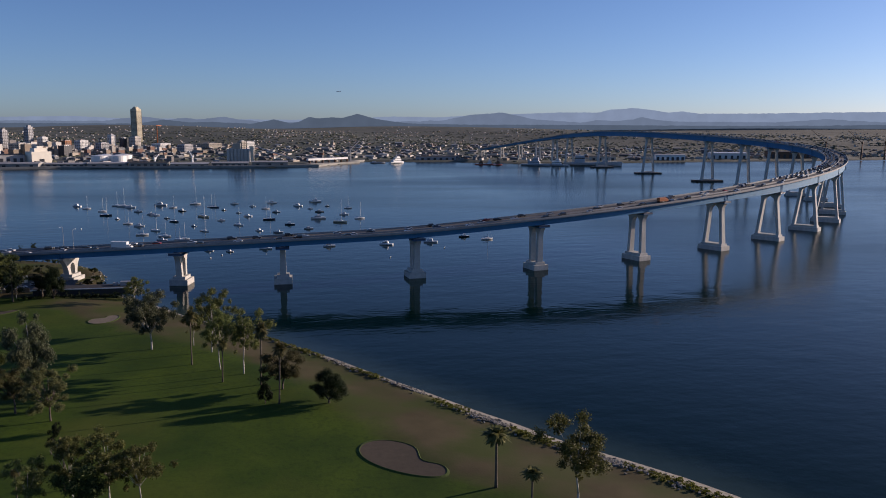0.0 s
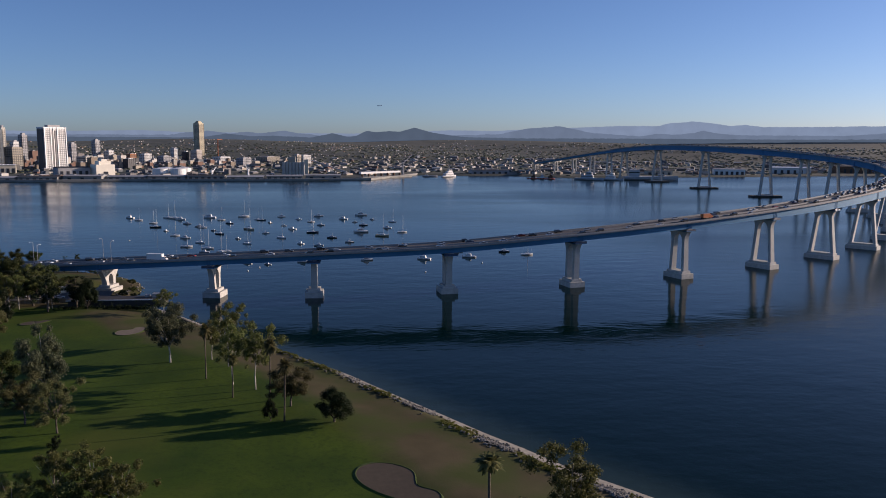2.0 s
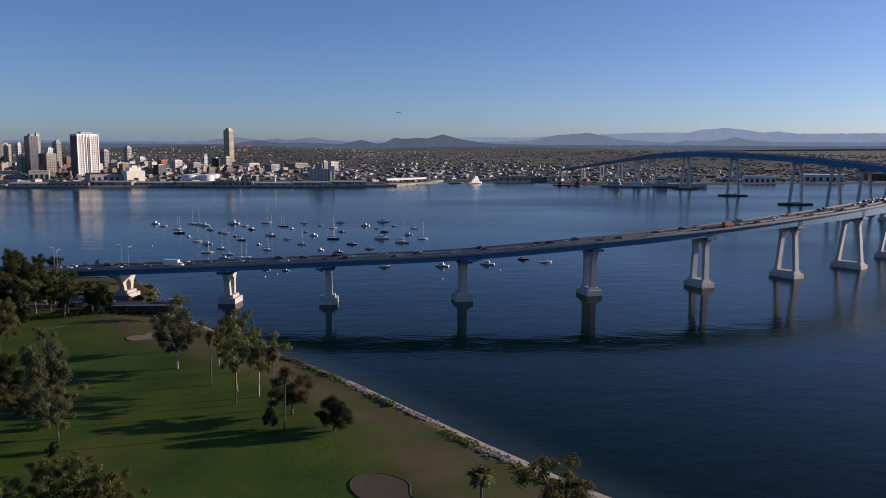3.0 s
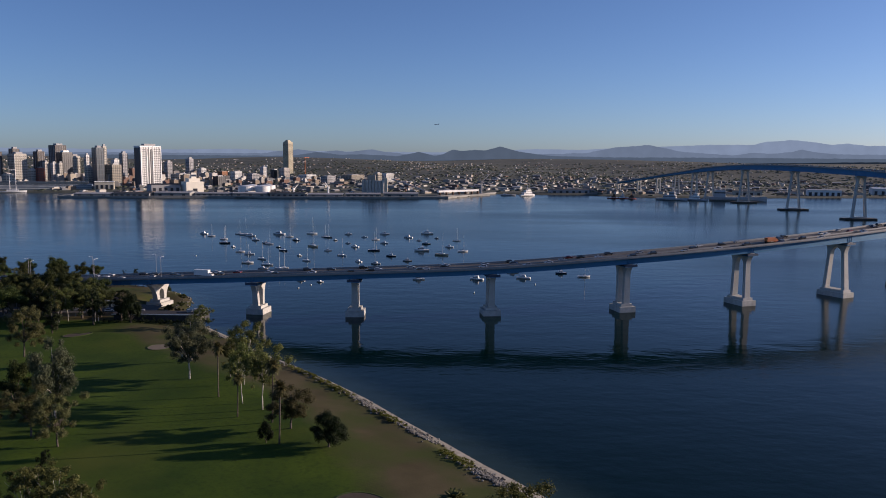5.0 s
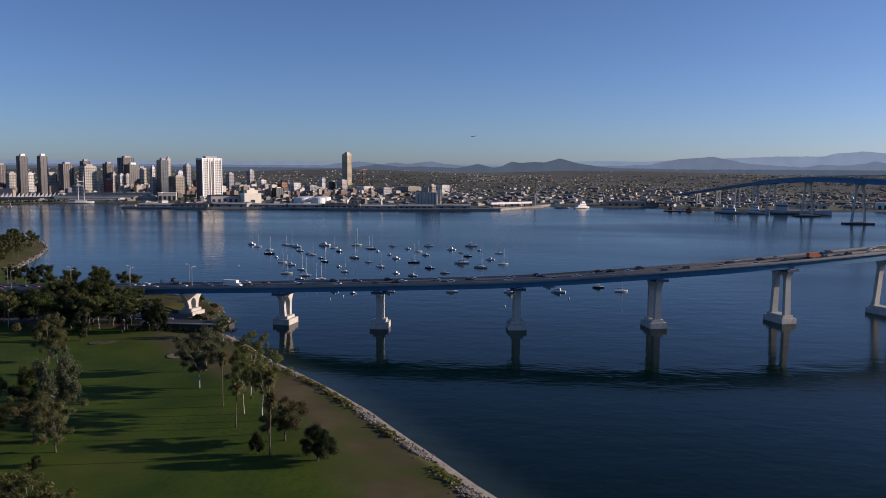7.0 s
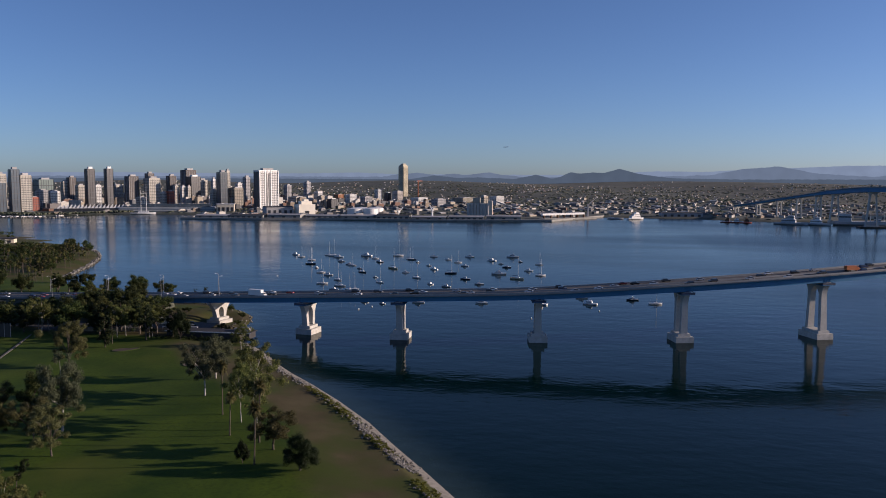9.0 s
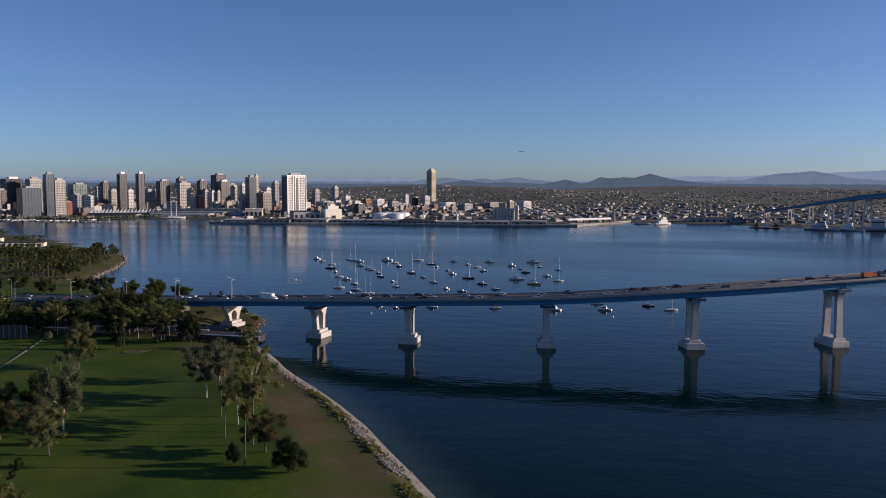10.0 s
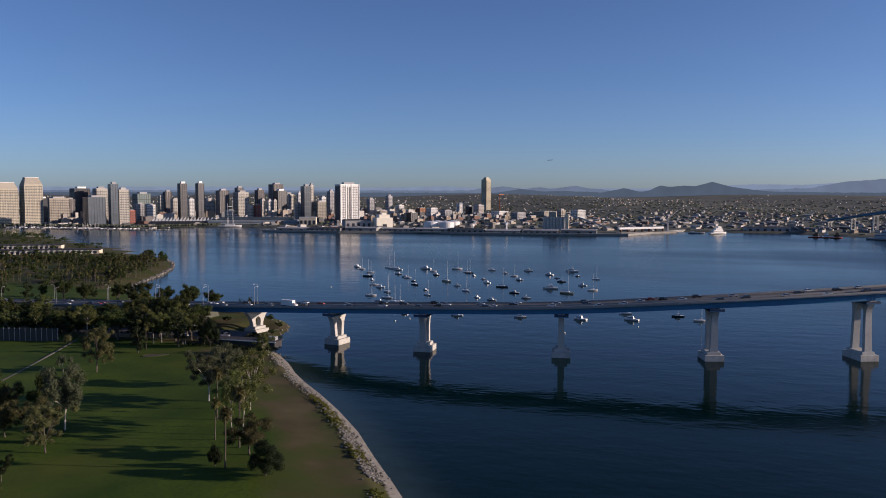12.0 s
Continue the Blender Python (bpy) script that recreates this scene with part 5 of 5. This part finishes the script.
part("glass_gable", Shape().box(-SW / 2 - .7, 0, 2, 1.6, SD * .92, 97), WALLS["dark"], slab, "dark glazed end wall")

# ---------------------------------------------------------------- waterfront
def shed(x, y, w, d, h, turn, mat, label, roof=None, bays=0):
    ob = thing("warehouse", label, "warehouse", "waterfront sheds", (x, y, 2.2), turn)
    part("wall", Shape().box(0, 0, 0, w, d, h), mat, ob)
    part("roof", Shape().loft([[(-w / 2 - 1, -d / 2 - 1, h), (-w / 2 - 1, d / 2 + 1, h), (-w / 2 - 1, 0, h + d * .05)], [(w / 2 + 1, -d / 2 - 1, h), (w / 2 + 1, d / 2 + 1, h), (w / 2 + 1, 0, h + d * .05)]]), roof or DARK_ROOF, ob)
    me = mesh_from("bay_door", Shape().box(0, 0, 0, 6, .4, h * .6), WALLS["dark"])
    for b in range(bays):
        part("bay_door", me, None, ob).location = ((b + .5) / bays * w - w / 2, -d / 2 - .1, .2)
    return ob


QUAY_DARK = material("grey_shed_wall", (0.27, 0.265, 0.24), 0.85, vary=0.2, grain=.1)
for k in range(9):
    x = -690 + k * 76
    y = float(np.interp(x, FS[:, 0], FS[:, 1])) + 30
    shed(x, y, 70, 40, 5.5 + (k % 3), 0.05, QUAY_DARK, "long low grey transit shed on the quay", DARK_ROOF if k % 4 == 1 else WALLS["grey"], 6 if k % 2 else 3)
quay = Shape()
for (ax, ay), (bx, by) in zip(FAR_SHORE[6:12], FAR_SHORE[7:13]):
    ln = math.hypot(bx - ax, by - ay)
    quay.box((ax + bx) / 2, (ay + by) / 2, -1, ln + 4, 8, 5.0, turn=math.atan2(by - ay, bx - ax))
structure("quay", quay, QUAY_DARK, "grey concrete quay wall of the port terminal", "quay")
shed(-793, 1865, 42, 26, 19, FACING - .35, CREAM, "cream waterfront building with tiers", WHITE_PAINT, 4)
shed(-612, 1745, 62, 40, 18, FACING - .1, WALLS["grey"], "wide grey exhibition shed with curved roof", DARK_ROOF, 5)
hall = thing("stepped_hall", "cream stepped hall beside the port", "building", at=(-553, 1760, 2.2), turn=FACING)
part("wall", Shape().box(0, 0, 0, 40, 30, 24).box(2, 2, 24, 26, 20, 7).box(3, 3, 31, 12, 10, 4), material("pale_cream_stucco", (0.80, 0.75, 0.63), 0.85, vary=0.06, grain=0.1), hall)
part("door", Shape().box(0, -15.1, 0, 10, .4, 9), WALLS["dark"], hall)
conv = thing("convention_centre", "long blue-grey convention hall with glass vaults by the bay", "building", at=(-938, 1850, 2.2), turn=0.37)
part("wall", Shape().box(0, 0, 0, 225, 55, 12), material("pale_blue_panel", (0.22, 0.26, 0.30), 0.5, vary=0.15, grain=.05), conv)
for k in range(3):
    part("terrace", Shape().box(0, -27.8, 3.0 + k * 3.9, 226, 2.4, .8), WALLS["white"], conv, "white terrace edge")
part("upper_storey", Shape().box(8, 12, 12, 190, 34, 7), WALLS["glass"], conv)
for k in range(18):
    part("glass_vault", mesh_from("glass_vault", Shape().rod((-98 + k * 11.5, -27, 12), (-98 + k * 11.5, -12, 12), 4.4, n=10), WALLS["glass"]), None, conv)
tent = thing("sail_roof", "row of white tent-like sails on a hall roof", "tent roof", at=(-1100, 1775, 2.2), turn=0.53)
part("hall", Shape().box(0, 0, 0, 150, 50, 10), WALLS["dark"], tent)
SAIL = mesh_from("sail", Shape().add([(-3.4, -22, 10), (3.4, -22, 10), (3.4, 22, 10), (-3.4, 22, 10), (5.0, -16, 20), (3.0, 14, 15)], [(0, 1, 4), (1, 2, 5, 4), (2, 3, 5), (3, 0, 4, 5)]), WALLS["white"])
for k in range(18):
    part("sail", SAIL, None, tent).location = (-70 + k * 8.2, 0, 0)
tank = thing("storage_tank", "white cylindrical storage tank at the port", "tank", "storage tanks", (-433, 1755, 2.2))
part("shell", Shape().rod((0, 0, 0), (0, 0, 15), 17, n=24), WHITE_PAINT, tank)
part("lid", Shape().rod((0, 0, 15), (0, 0, 17.5), 17, 3, n=24), WHITE_PAINT, tank)
for x, y in ((-398, 1762), (-430, 1800), (-395, 1806)):
    copy_thing(tank, pose(x, y, 2.2))
silo = thing("grain_silo", "block of grey cylindrical grain silos", "silo", at=(-150, 1762, 2.2))
CELL = mesh_from("cell", Shape().rod((0, 0, 0), (0, 0, 29), 3.6, n=14), CONCRETE)
for k in range(7):
    for j in range(2):
        part("cell", CELL, None, silo).location = (-22 + k * 7.2, j * 7.2, 0)
part("head_house", Shape().box(-4, 4, 29, 16, 10, 12), WALLS["tan"], silo, "tan head house")
part("lift_tower", Shape().box(27, 4, 0, 9, 9, 35), CREAM, silo)
conveyor = thing("conveyor", "grey inclined conveyor gallery at the silos", "conveyor", at=(-110, 1764, 2.2))
part("gallery", Shape().rod((0, 0, 33), (75, -12, 8), 1.8, n=4), WALLS["grey"], conveyor)
for k in range(4):
    part("trestle", Shape().rod((15 + k * 17, -2.4 - k * 2.7, 0), (15 + k * 17, -2.4 - k * 2.7, 27 - k * 5.6), .7, n=4), RUST, conveyor)
jetty = thing("loading_pier", "bulk loading pier with a roofed pale gallery", "pier", at=(48, 1705, 0), turn=0.75)
part("deck", Shape().box(0, 0, -1, 150, 22, 5), QUAY_DARK, jetty)
part("gallery", Shape().box(-8, 6, 10, 120, 6, 4), WHITE_PAINT, jetty, "pale roofed gallery")
for k in range(7):
    part("trestle", Shape().box(-62 + k * 19, 6, 4, 1.4, 5, 6), RUST, jetty)


def crane(x, y, h, turn, mat, label):
    ob = thing("crane", label, "crane", "port cranes", (x, y, 2.2), turn)
    part("tower", Shape().box(0, 0, 0, 4, 4, h * .55, taper=.5), mat, ob)
    part("cab", Shape().box(0, 0, h * .55, 5, 4, 4), mat, ob)
    part("jib", Shape().rod((0, 0, h * .58), (h * .5, 0, h), 1.1, .5, n=4), mat, ob)
    part("back_stay", Shape().rod((-4, 0, h * .75), (h * .5, 0, h), .25, n=3).rod((0, 0, h * .58), (-4, 0, h * .75), .5, n=3), mat, ob)
    return ob


crane(92, 1780, 46, 0.4, WALLS["grey"], "grey quay crane with a raised jib")
crane(-230, 1618, 30, 2.2, WHITE_PAINT, "pale mobile harbour crane")
crane(-300, 1612, 24, 0.9, WHITE_PAINT, "pale mobile harbour crane")
crane(1342, 1850, 74, 2.4, RUST, "tall shipyard crane with a raised jib")
crane(1410, 1800, 74, 2.2, RUST, "tall shipyard crane with a raised jib")
crane(1470, 1790, 78, 0.8, RUST, "tall shipyard crane with a raised jib")
mast = thing("tower_crane", "orange tower crane over the city", "crane", at=(-474, 2762, 8))
part("mast", Shape().box(0, 0, 0, 2.6, 2.6, 72), ORANGE_PAINT, mast)
part("jib", Shape().box(6, 0, 70, 38, 1.6, 1.8, turn=1.3), ORANGE_PAINT, mast)


def ship(L, W, hull_mat, label, x, y, turn, blocks, top_mat, masts=(), name="ship"):
    ob = thing(name, label, "ship", "", (x, y, 0), turn)
    part("hull", hull_shape(L, W, L * .075), hull_mat, ob)
    for n, (bx, bl, bw, z, h) in enumerate(blocks):
        part("superstructure", Shape().box(bx, 0, z, bl, bw, h, taper=.94), top_mat, ob)
        part("window_band", Shape().box(bx, 0, z + h * .5, bl * .98, bw * .985, h * .18), GLASS, ob)
    for mx, z0, z1 in masts:
        part("mast", Shape().rod((mx, 0, z0), (mx, 0, z1), .7, .25), top_mat, ob)
    return ob


ship(46, 10, HULLS["white"], "white motor ship on the bay", 192, 1741, 0.7, [(-2, 27, 8.5, 3, 5), (0, 18, 7.5, 8, 4.5), (2, 10, 6, 12.5, 3.5)], WHITE_PAINT, ((0, 13, 25),))
ship(34, 8, NAVY_GREY, "low grey barge on the bay", 150, 1746, 0.1, [(-8, 8, 5, 2.5, 2)], WHITE_PAINT)
ship(62, 12, NAVY_GREY, "grey naval vessel with tall mast at its berth", 470, 1600, -0.5, [(-4, 26, 9, 4.5, 6), (0, 12, 8, 10.5, 7)], NAVY_GREY, ((0, 17, 46), (8, 10, 26)))
ship(50, 11, NAVY_GREY, "grey naval vessel at its berth", 514, 1588, -0.6, [(-2, 20, 8, 4, 6), (1, 9, 7, 10, 5)], WHITE_PAINT, ((0, 15, 44),))
ship(110, 20, NAVY_GREY, "long grey cargo ship under the bridge", 600, 1590, -0.35, [(-34, 22, 16, 8, 14), (20, 12, 12, 8, 5)], NAVY_GREY, ((-34, 22, 34), (8, 8, 26), (30, 8, 26)))
for k in range(3):
    ship(24, 8, RED_PAINT, "red harbour tug alongside the pier", 362 + k * 17, 1652 - k * 6, -0.3 + k * .2, [(1, 9, 6, 2.5, 4), (2, 5, 4, 6.5, 3)], RUST if k != 1 else WHITE_PAINT, ((1, 9, 16),), "tugboat")
tall = ship(56, 13, HULLS["white"], "white sailing yacht with two tall masts", -937, 1729, 0.4, [(0, 24, 8, 4, 3)], WHITE_PAINT, ((-5, 5, 58), (7, 5, 72)), "sailing_yacht")
part("spreader", Shape().rod((-5, -6, 50), (7, 6, 50), .5, n=4), WHITE_PAINT, tall)
shed(870, 1790, 70, 30, 14, -.3, WHITE_PAINT, "white shed of the shipyard", WALLS["grey"], 6)
shed(1060, 1850, 90, 40, 16, -.3, WALLS["white"], "pale shipyard shed with round roof", WHITE_PAINT, 6)
shed(1260, 1880, 120, 40, 18, -.2, RUST, "brown hall of the shipyard", DARK_ROOF, 8)
shed(700, 1800, 60, 30, 10, -.2, WALLS["beige"], "beige shed on the waterfront", DARK_ROOF, 4)
shed(300, 1850, 90, 35, 9, .1, WALLS["grey"], "grey shed on the waterfront", DARK_ROOF, 6)

# ---------------------------------------------------------------- hotel on the near shore
hotel = thing("hotel", "low white hotel with terraced balconies above the palms", "hotel", at=(-694, 848, 1.0), turn=0.46)
part("wall", Shape().box(0, 8, 0, 150, 18, 8.6), CREAM, hotel)
part("roof", Shape().box(0, 8, 8.6, 154, 20, 0.9), DARK_ROOF, hotel)
FIN = mesh_from("balcony_wall", Shape().loft([[(-1.2, -8, 0), (-1.2, -1, 9.4), (-1.2, 0, 9.4), (-1.2, 0, 0)], [(1.2, -8, 0), (1.2, -1, 9.4), (1.2, 0, 9.4), (1.2, 0, 0)]]), WALLS["beige"])
# charcoal blocks between the balcony walls stand in for the shade there
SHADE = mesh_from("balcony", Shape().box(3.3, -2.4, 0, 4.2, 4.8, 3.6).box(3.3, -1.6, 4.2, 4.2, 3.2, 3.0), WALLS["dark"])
for k in range(22):
    part("balcony_wall", FIN, None, hotel).location = (-72 + k * 6.6, 0, 0)
    part("balcony", SHADE, None, hotel).location = (-72 + k * 6.6, 0, 0)
wing = copy_thing(hotel, pose(-800, 900, 1.5, 0, 0, 27))

# ---------------------------------------------------------------- low city, houses and trees of the hills
def far_z(x, y):
    return float(far_height(np.array([[x, y]]))[0])


low, roofs, homes, tiles, woods = Shape(), Shape(), Shape(), Shape(), Shape()
rnd = random.Random(77)


def gable(shape, x, y, z, w, d, rise, turn):
    """A pitched roof over a w by d plan."""
    c, s = math.cos(turn), math.sin(turn)
    pts = [(-w / 2, -d / 2, 0), (w / 2, -d / 2, 0), (w / 2, d / 2, 0), (-w / 2, d / 2, 0), (-w / 2, 0, rise), (w / 2, 0, rise)]
    shape.add([(x + a * c - b * s, y + a * s + b * c, z + h) for a, b, h in pts], [(0, 1, 5, 4), (2, 3, 4, 5), (1, 2, 5), (3, 0, 4), (3, 2, 1, 0)])


def shore_y(x):
    return float(np.interp(x, FS[:, 0], FS[:, 1]))


for k in range(1500):
    az, dist = radians(rnd.uniform(-44, 47)), rnd.uniform(1760, 2900)
    x, y = dist * math.sin(az), dist * math.cos(az)
    if y < shore_y(x) + 70:
        continue
    w, d, h = rnd.uniform(7, 30), rnd.uniform(6, 15), rnd.choice([3, 3, 3.5, 4, 4, 5, 7])
    if az < radians(-8):
        h *= rnd.choice([1, 1.2, 1.6])
    z, turn = far_z(x, y) - 1, TURN + rnd.choice([0, math.pi / 2]) + rnd.uniform(-.05, .05)
    low.box(x, y, z, w, d, h + 1, turn=turn)
    if k % 3:
        gable(roofs, x, y, z + h + 1, w + .8, d + .8, d * .12, turn)
    else:
        roofs.box(x, y, z + h + 1, w * .5, d * .4, 1.5, turn=turn)
for k in range(420):
    az, dist = radians(rnd.uniform(-40, -9)), rnd.uniform(2180, 2800)
    x, y = dist * math.sin(az), dist * math.cos(az)
    if y < shore_y(x) + 110:
        continue
    h, w = rnd.choice([8, 10, 12, 14, 18, 24, 30]), rnd.uniform(10, 24)
    if az > radians(-16):
        h *= .6
    low.box(x, y, far_z(x, y) - 1, w, w * .7, h + 1, turn=TURN + rnd.uniform(-.05, .05))
    roofs.box(x, y, far_z(x, y) + h, w * .4, w * .3, 2, turn=TURN)
# streets of small gabled houses on the slopes
for k in range(7000):
    az, dist = radians(rnd.uniform(-46, 50)), 2350 + 2250 * rnd.random() ** 0.85
    u, v = round(dist / 46) * 46 + rnd.uniform(-4, 4), az * dist
    x, y = u * math.sin(az), u * math.cos(az)
    if noise.noise(Vector((v / 210, u / 170, 4))) + rnd.uniform(-.35, .35) < 0.30 * max(0.0, (u - 3900) / 350) + 0.05:
        continue
    w, d, h = rnd.uniform(3.5, 7.5), rnd.uniform(3.5, 5.5), rnd.uniform(2.2, 3.2)
    z, turn = far_z(x, y), TURN + rnd.choice([0, math.pi / 2]) + rnd.uniform(-.1, .1)
    homes.box(x, y, z - 1, w, d, h + 1, turn=turn)
    gable(tiles, x, y, z + h, w + .9, d + .9, d * .28, turn)
for k in range(25000):
    az, dist = radians(rnd.uniform(-46, 50)), 1780 + 2300 * rnd.random() ** 0.8
    x, y = dist * math.sin(az), dist * math.cos(az)
    if y < shore_y(x) + 14 or (dist < 2500 and rnd.random() < .5):
        continue
    if noise.noise(Vector((x / 130, y / 130, 11))) + rnd.uniform(-.4, .4) < -0.10 + 0.35 * max(0.0, (dist - 3000) / 1000):
        continue
    r = rnd.uniform(3.0, 7.0)
    woods.blob((x, y, far_z(x, y) + r * .05), r, k, .32, .40)
for k in range(500):
    x = rnd.uniform(-1500, -1000)
    y = shore_y(x) + rnd.uniform(4, 60)
    woods.blob((x, y, 4.5), rnd.uniform(2, 4.2), k, .7, .5)
tagged(new("low_city", mesh_from("low_city", low, palette_material("low_city_walls", [(0.10, 0.10, 0.10), (0.32, 0.30, 0.27), (0.18, 0.17, 0.165), (0.48, 0.46, 0.42), (0.22, 0.18, 0.14), (0.14, 0.15, 0.16), (0.36, 0.32, 0.26), (0.18, 0.11, 0.085)]))), "crowded low pale and brown city blocks", "buildings", kind="stuff")
tagged(new("roof_boxes", mesh_from("roof_boxes", roofs, palette_material("low_city_roofs", [(0.14, 0.14, 0.14), (0.30, 0.30, 0.30), (0.10, 0.10, 0.11), (0.50, 0.50, 0.48), (0.22, 0.20, 0.18)]))), "grey roofs and rooftop units of the low city blocks", "roofs", kind="stuff")
tagged(new("hill_houses", mesh_from("hill_houses", homes, palette_material("house_walls", [(0.52, 0.50, 0.45), (0.36, 0.32, 0.26), (0.66, 0.65, 0.62), (0.24, 0.21, 0.17), (0.42, 0.36, 0.28), (0.32, 0.33, 0.32)]))), "small pale houses scattered over the hillside", "houses", kind="stuff")
tagged(new("hill_roofs", mesh_from("hill_roofs", tiles, palette_material("house_roofs", [(0.15, 0.11, 0.09), (0.23, 0.19, 0.16), (0.27, 0.14, 0.09), (0.32, 0.31, 0.30), (0.18, 0.17, 0.17)]))), "brown and grey pitched roofs of the hillside houses", "roofs", kind="stuff")
tagged(new("hill_trees", mesh_from("hill_trees", woods, palette_material("far_foliage", [(0.058, 0.074, 0.048), (0.088, 0.096, 0.062), (0.066, 0.082, 0.054), (0.105, 0.104, 0.070), (0.076, 0.090, 0.058)]), True)), "dark trees between the houses of the hillside", "trees", kind="stuff")

# far marina behind its breakwater
mole = Shape()
for (ax, ay), (bx, by) in (((-1345, 1508), (-1180, 1512)), ((-1180, 1512), (-1040, 1522)), ((-1040, 1522), (-990, 1556))):
    for k in range(70):
        u = rnd.random()
        mole.blob((ax + (bx - ax) * u + rnd.uniform(-4, 4), ay + (by - ay) * u + rnd.uniform(-4, 4), .5), rnd.uniform(1.8, 3.4), k + int(ax), .6)
tagged(new("breakwater", mesh_from("breakwater", mole, ROCKS)), "low dark rock breakwater before the far marina", "rocks", kind="stuff")
marina, masts = Shape(), Shape()
for k in range(120):
    x = rnd.uniform(-1420, -1060)
    y = shore_y(x) - rnd.uniform(6, 34)
    marina.box(x, y, -.2, rnd.uniform(7, 12), 3, rnd.uniform(1.2, 2.2), turn=rnd.uniform(0, 3), taper=.8)
    if k % 2 == 0:
        masts.rod((x, y, 1), (x, y, rnd.uniform(9, 15)), .09, n=3)
tagged(new("marina_boats", mesh_from("marina_boats", marina, palette_material("marina_hulls", [(0.70, 0.70, 0.68), (0.45, 0.45, 0.45), (0.06, 0.07, 0.12), (0.60, 0.58, 0.52)]))), "white boats crowded in the far marina", "boats", kind="stuff")
tagged(new("marina_masts", mesh_from("marina_masts", masts, GALVANISED)), "bare masts of the boats in the far marina", "masts", kind="stuff")

# ---------------------------------------------------------------- aircraft
plane = thing("aircraft", "small pale aircraft in the clear sky", "aircraft", at=(-2.7, 593.5, 108), turn=math.pi - .2)
part("fuselage", Shape().loft([[(x, r * math.cos(a * math.pi / 4), r * math.sin(a * math.pi / 4)) for a in range(8)] for x, r in ((-1.9, .06), (-1.2, .17), (.4, .24), (1.4, .22), (1.9, .05))]), WHITE_PAINT, plane, smooth=True)
for side in (-1, 1):
    part("wing", Shape().loft([[(x, side * y, z) for x, z in ((c - w, 0), (c, .06), (c + w, 0), (c, -.05))] for y, c, w in ((.1, .3, .42), (1.9, -.35, .18))]), GALVANISED, plane)
    part("tailplane", Shape().loft([[(x, side * y, z + .05) for x, z in ((c - w, 0), (c, .03), (c + w, 0), (c, -.03))] for y, c, w in ((.05, -1.6, .22), (.75, -1.85, .12))]), GALVANISED, plane)
part("fin", Shape().loft([[(x, y, z) for x, y in ((c - w, 0), (c, .03), (c + w, 0), (c, -.03))] for z, c, w in ((.05, -1.55, .3), (.75, -1.9, .15))]), WHITE_PAINT, plane)
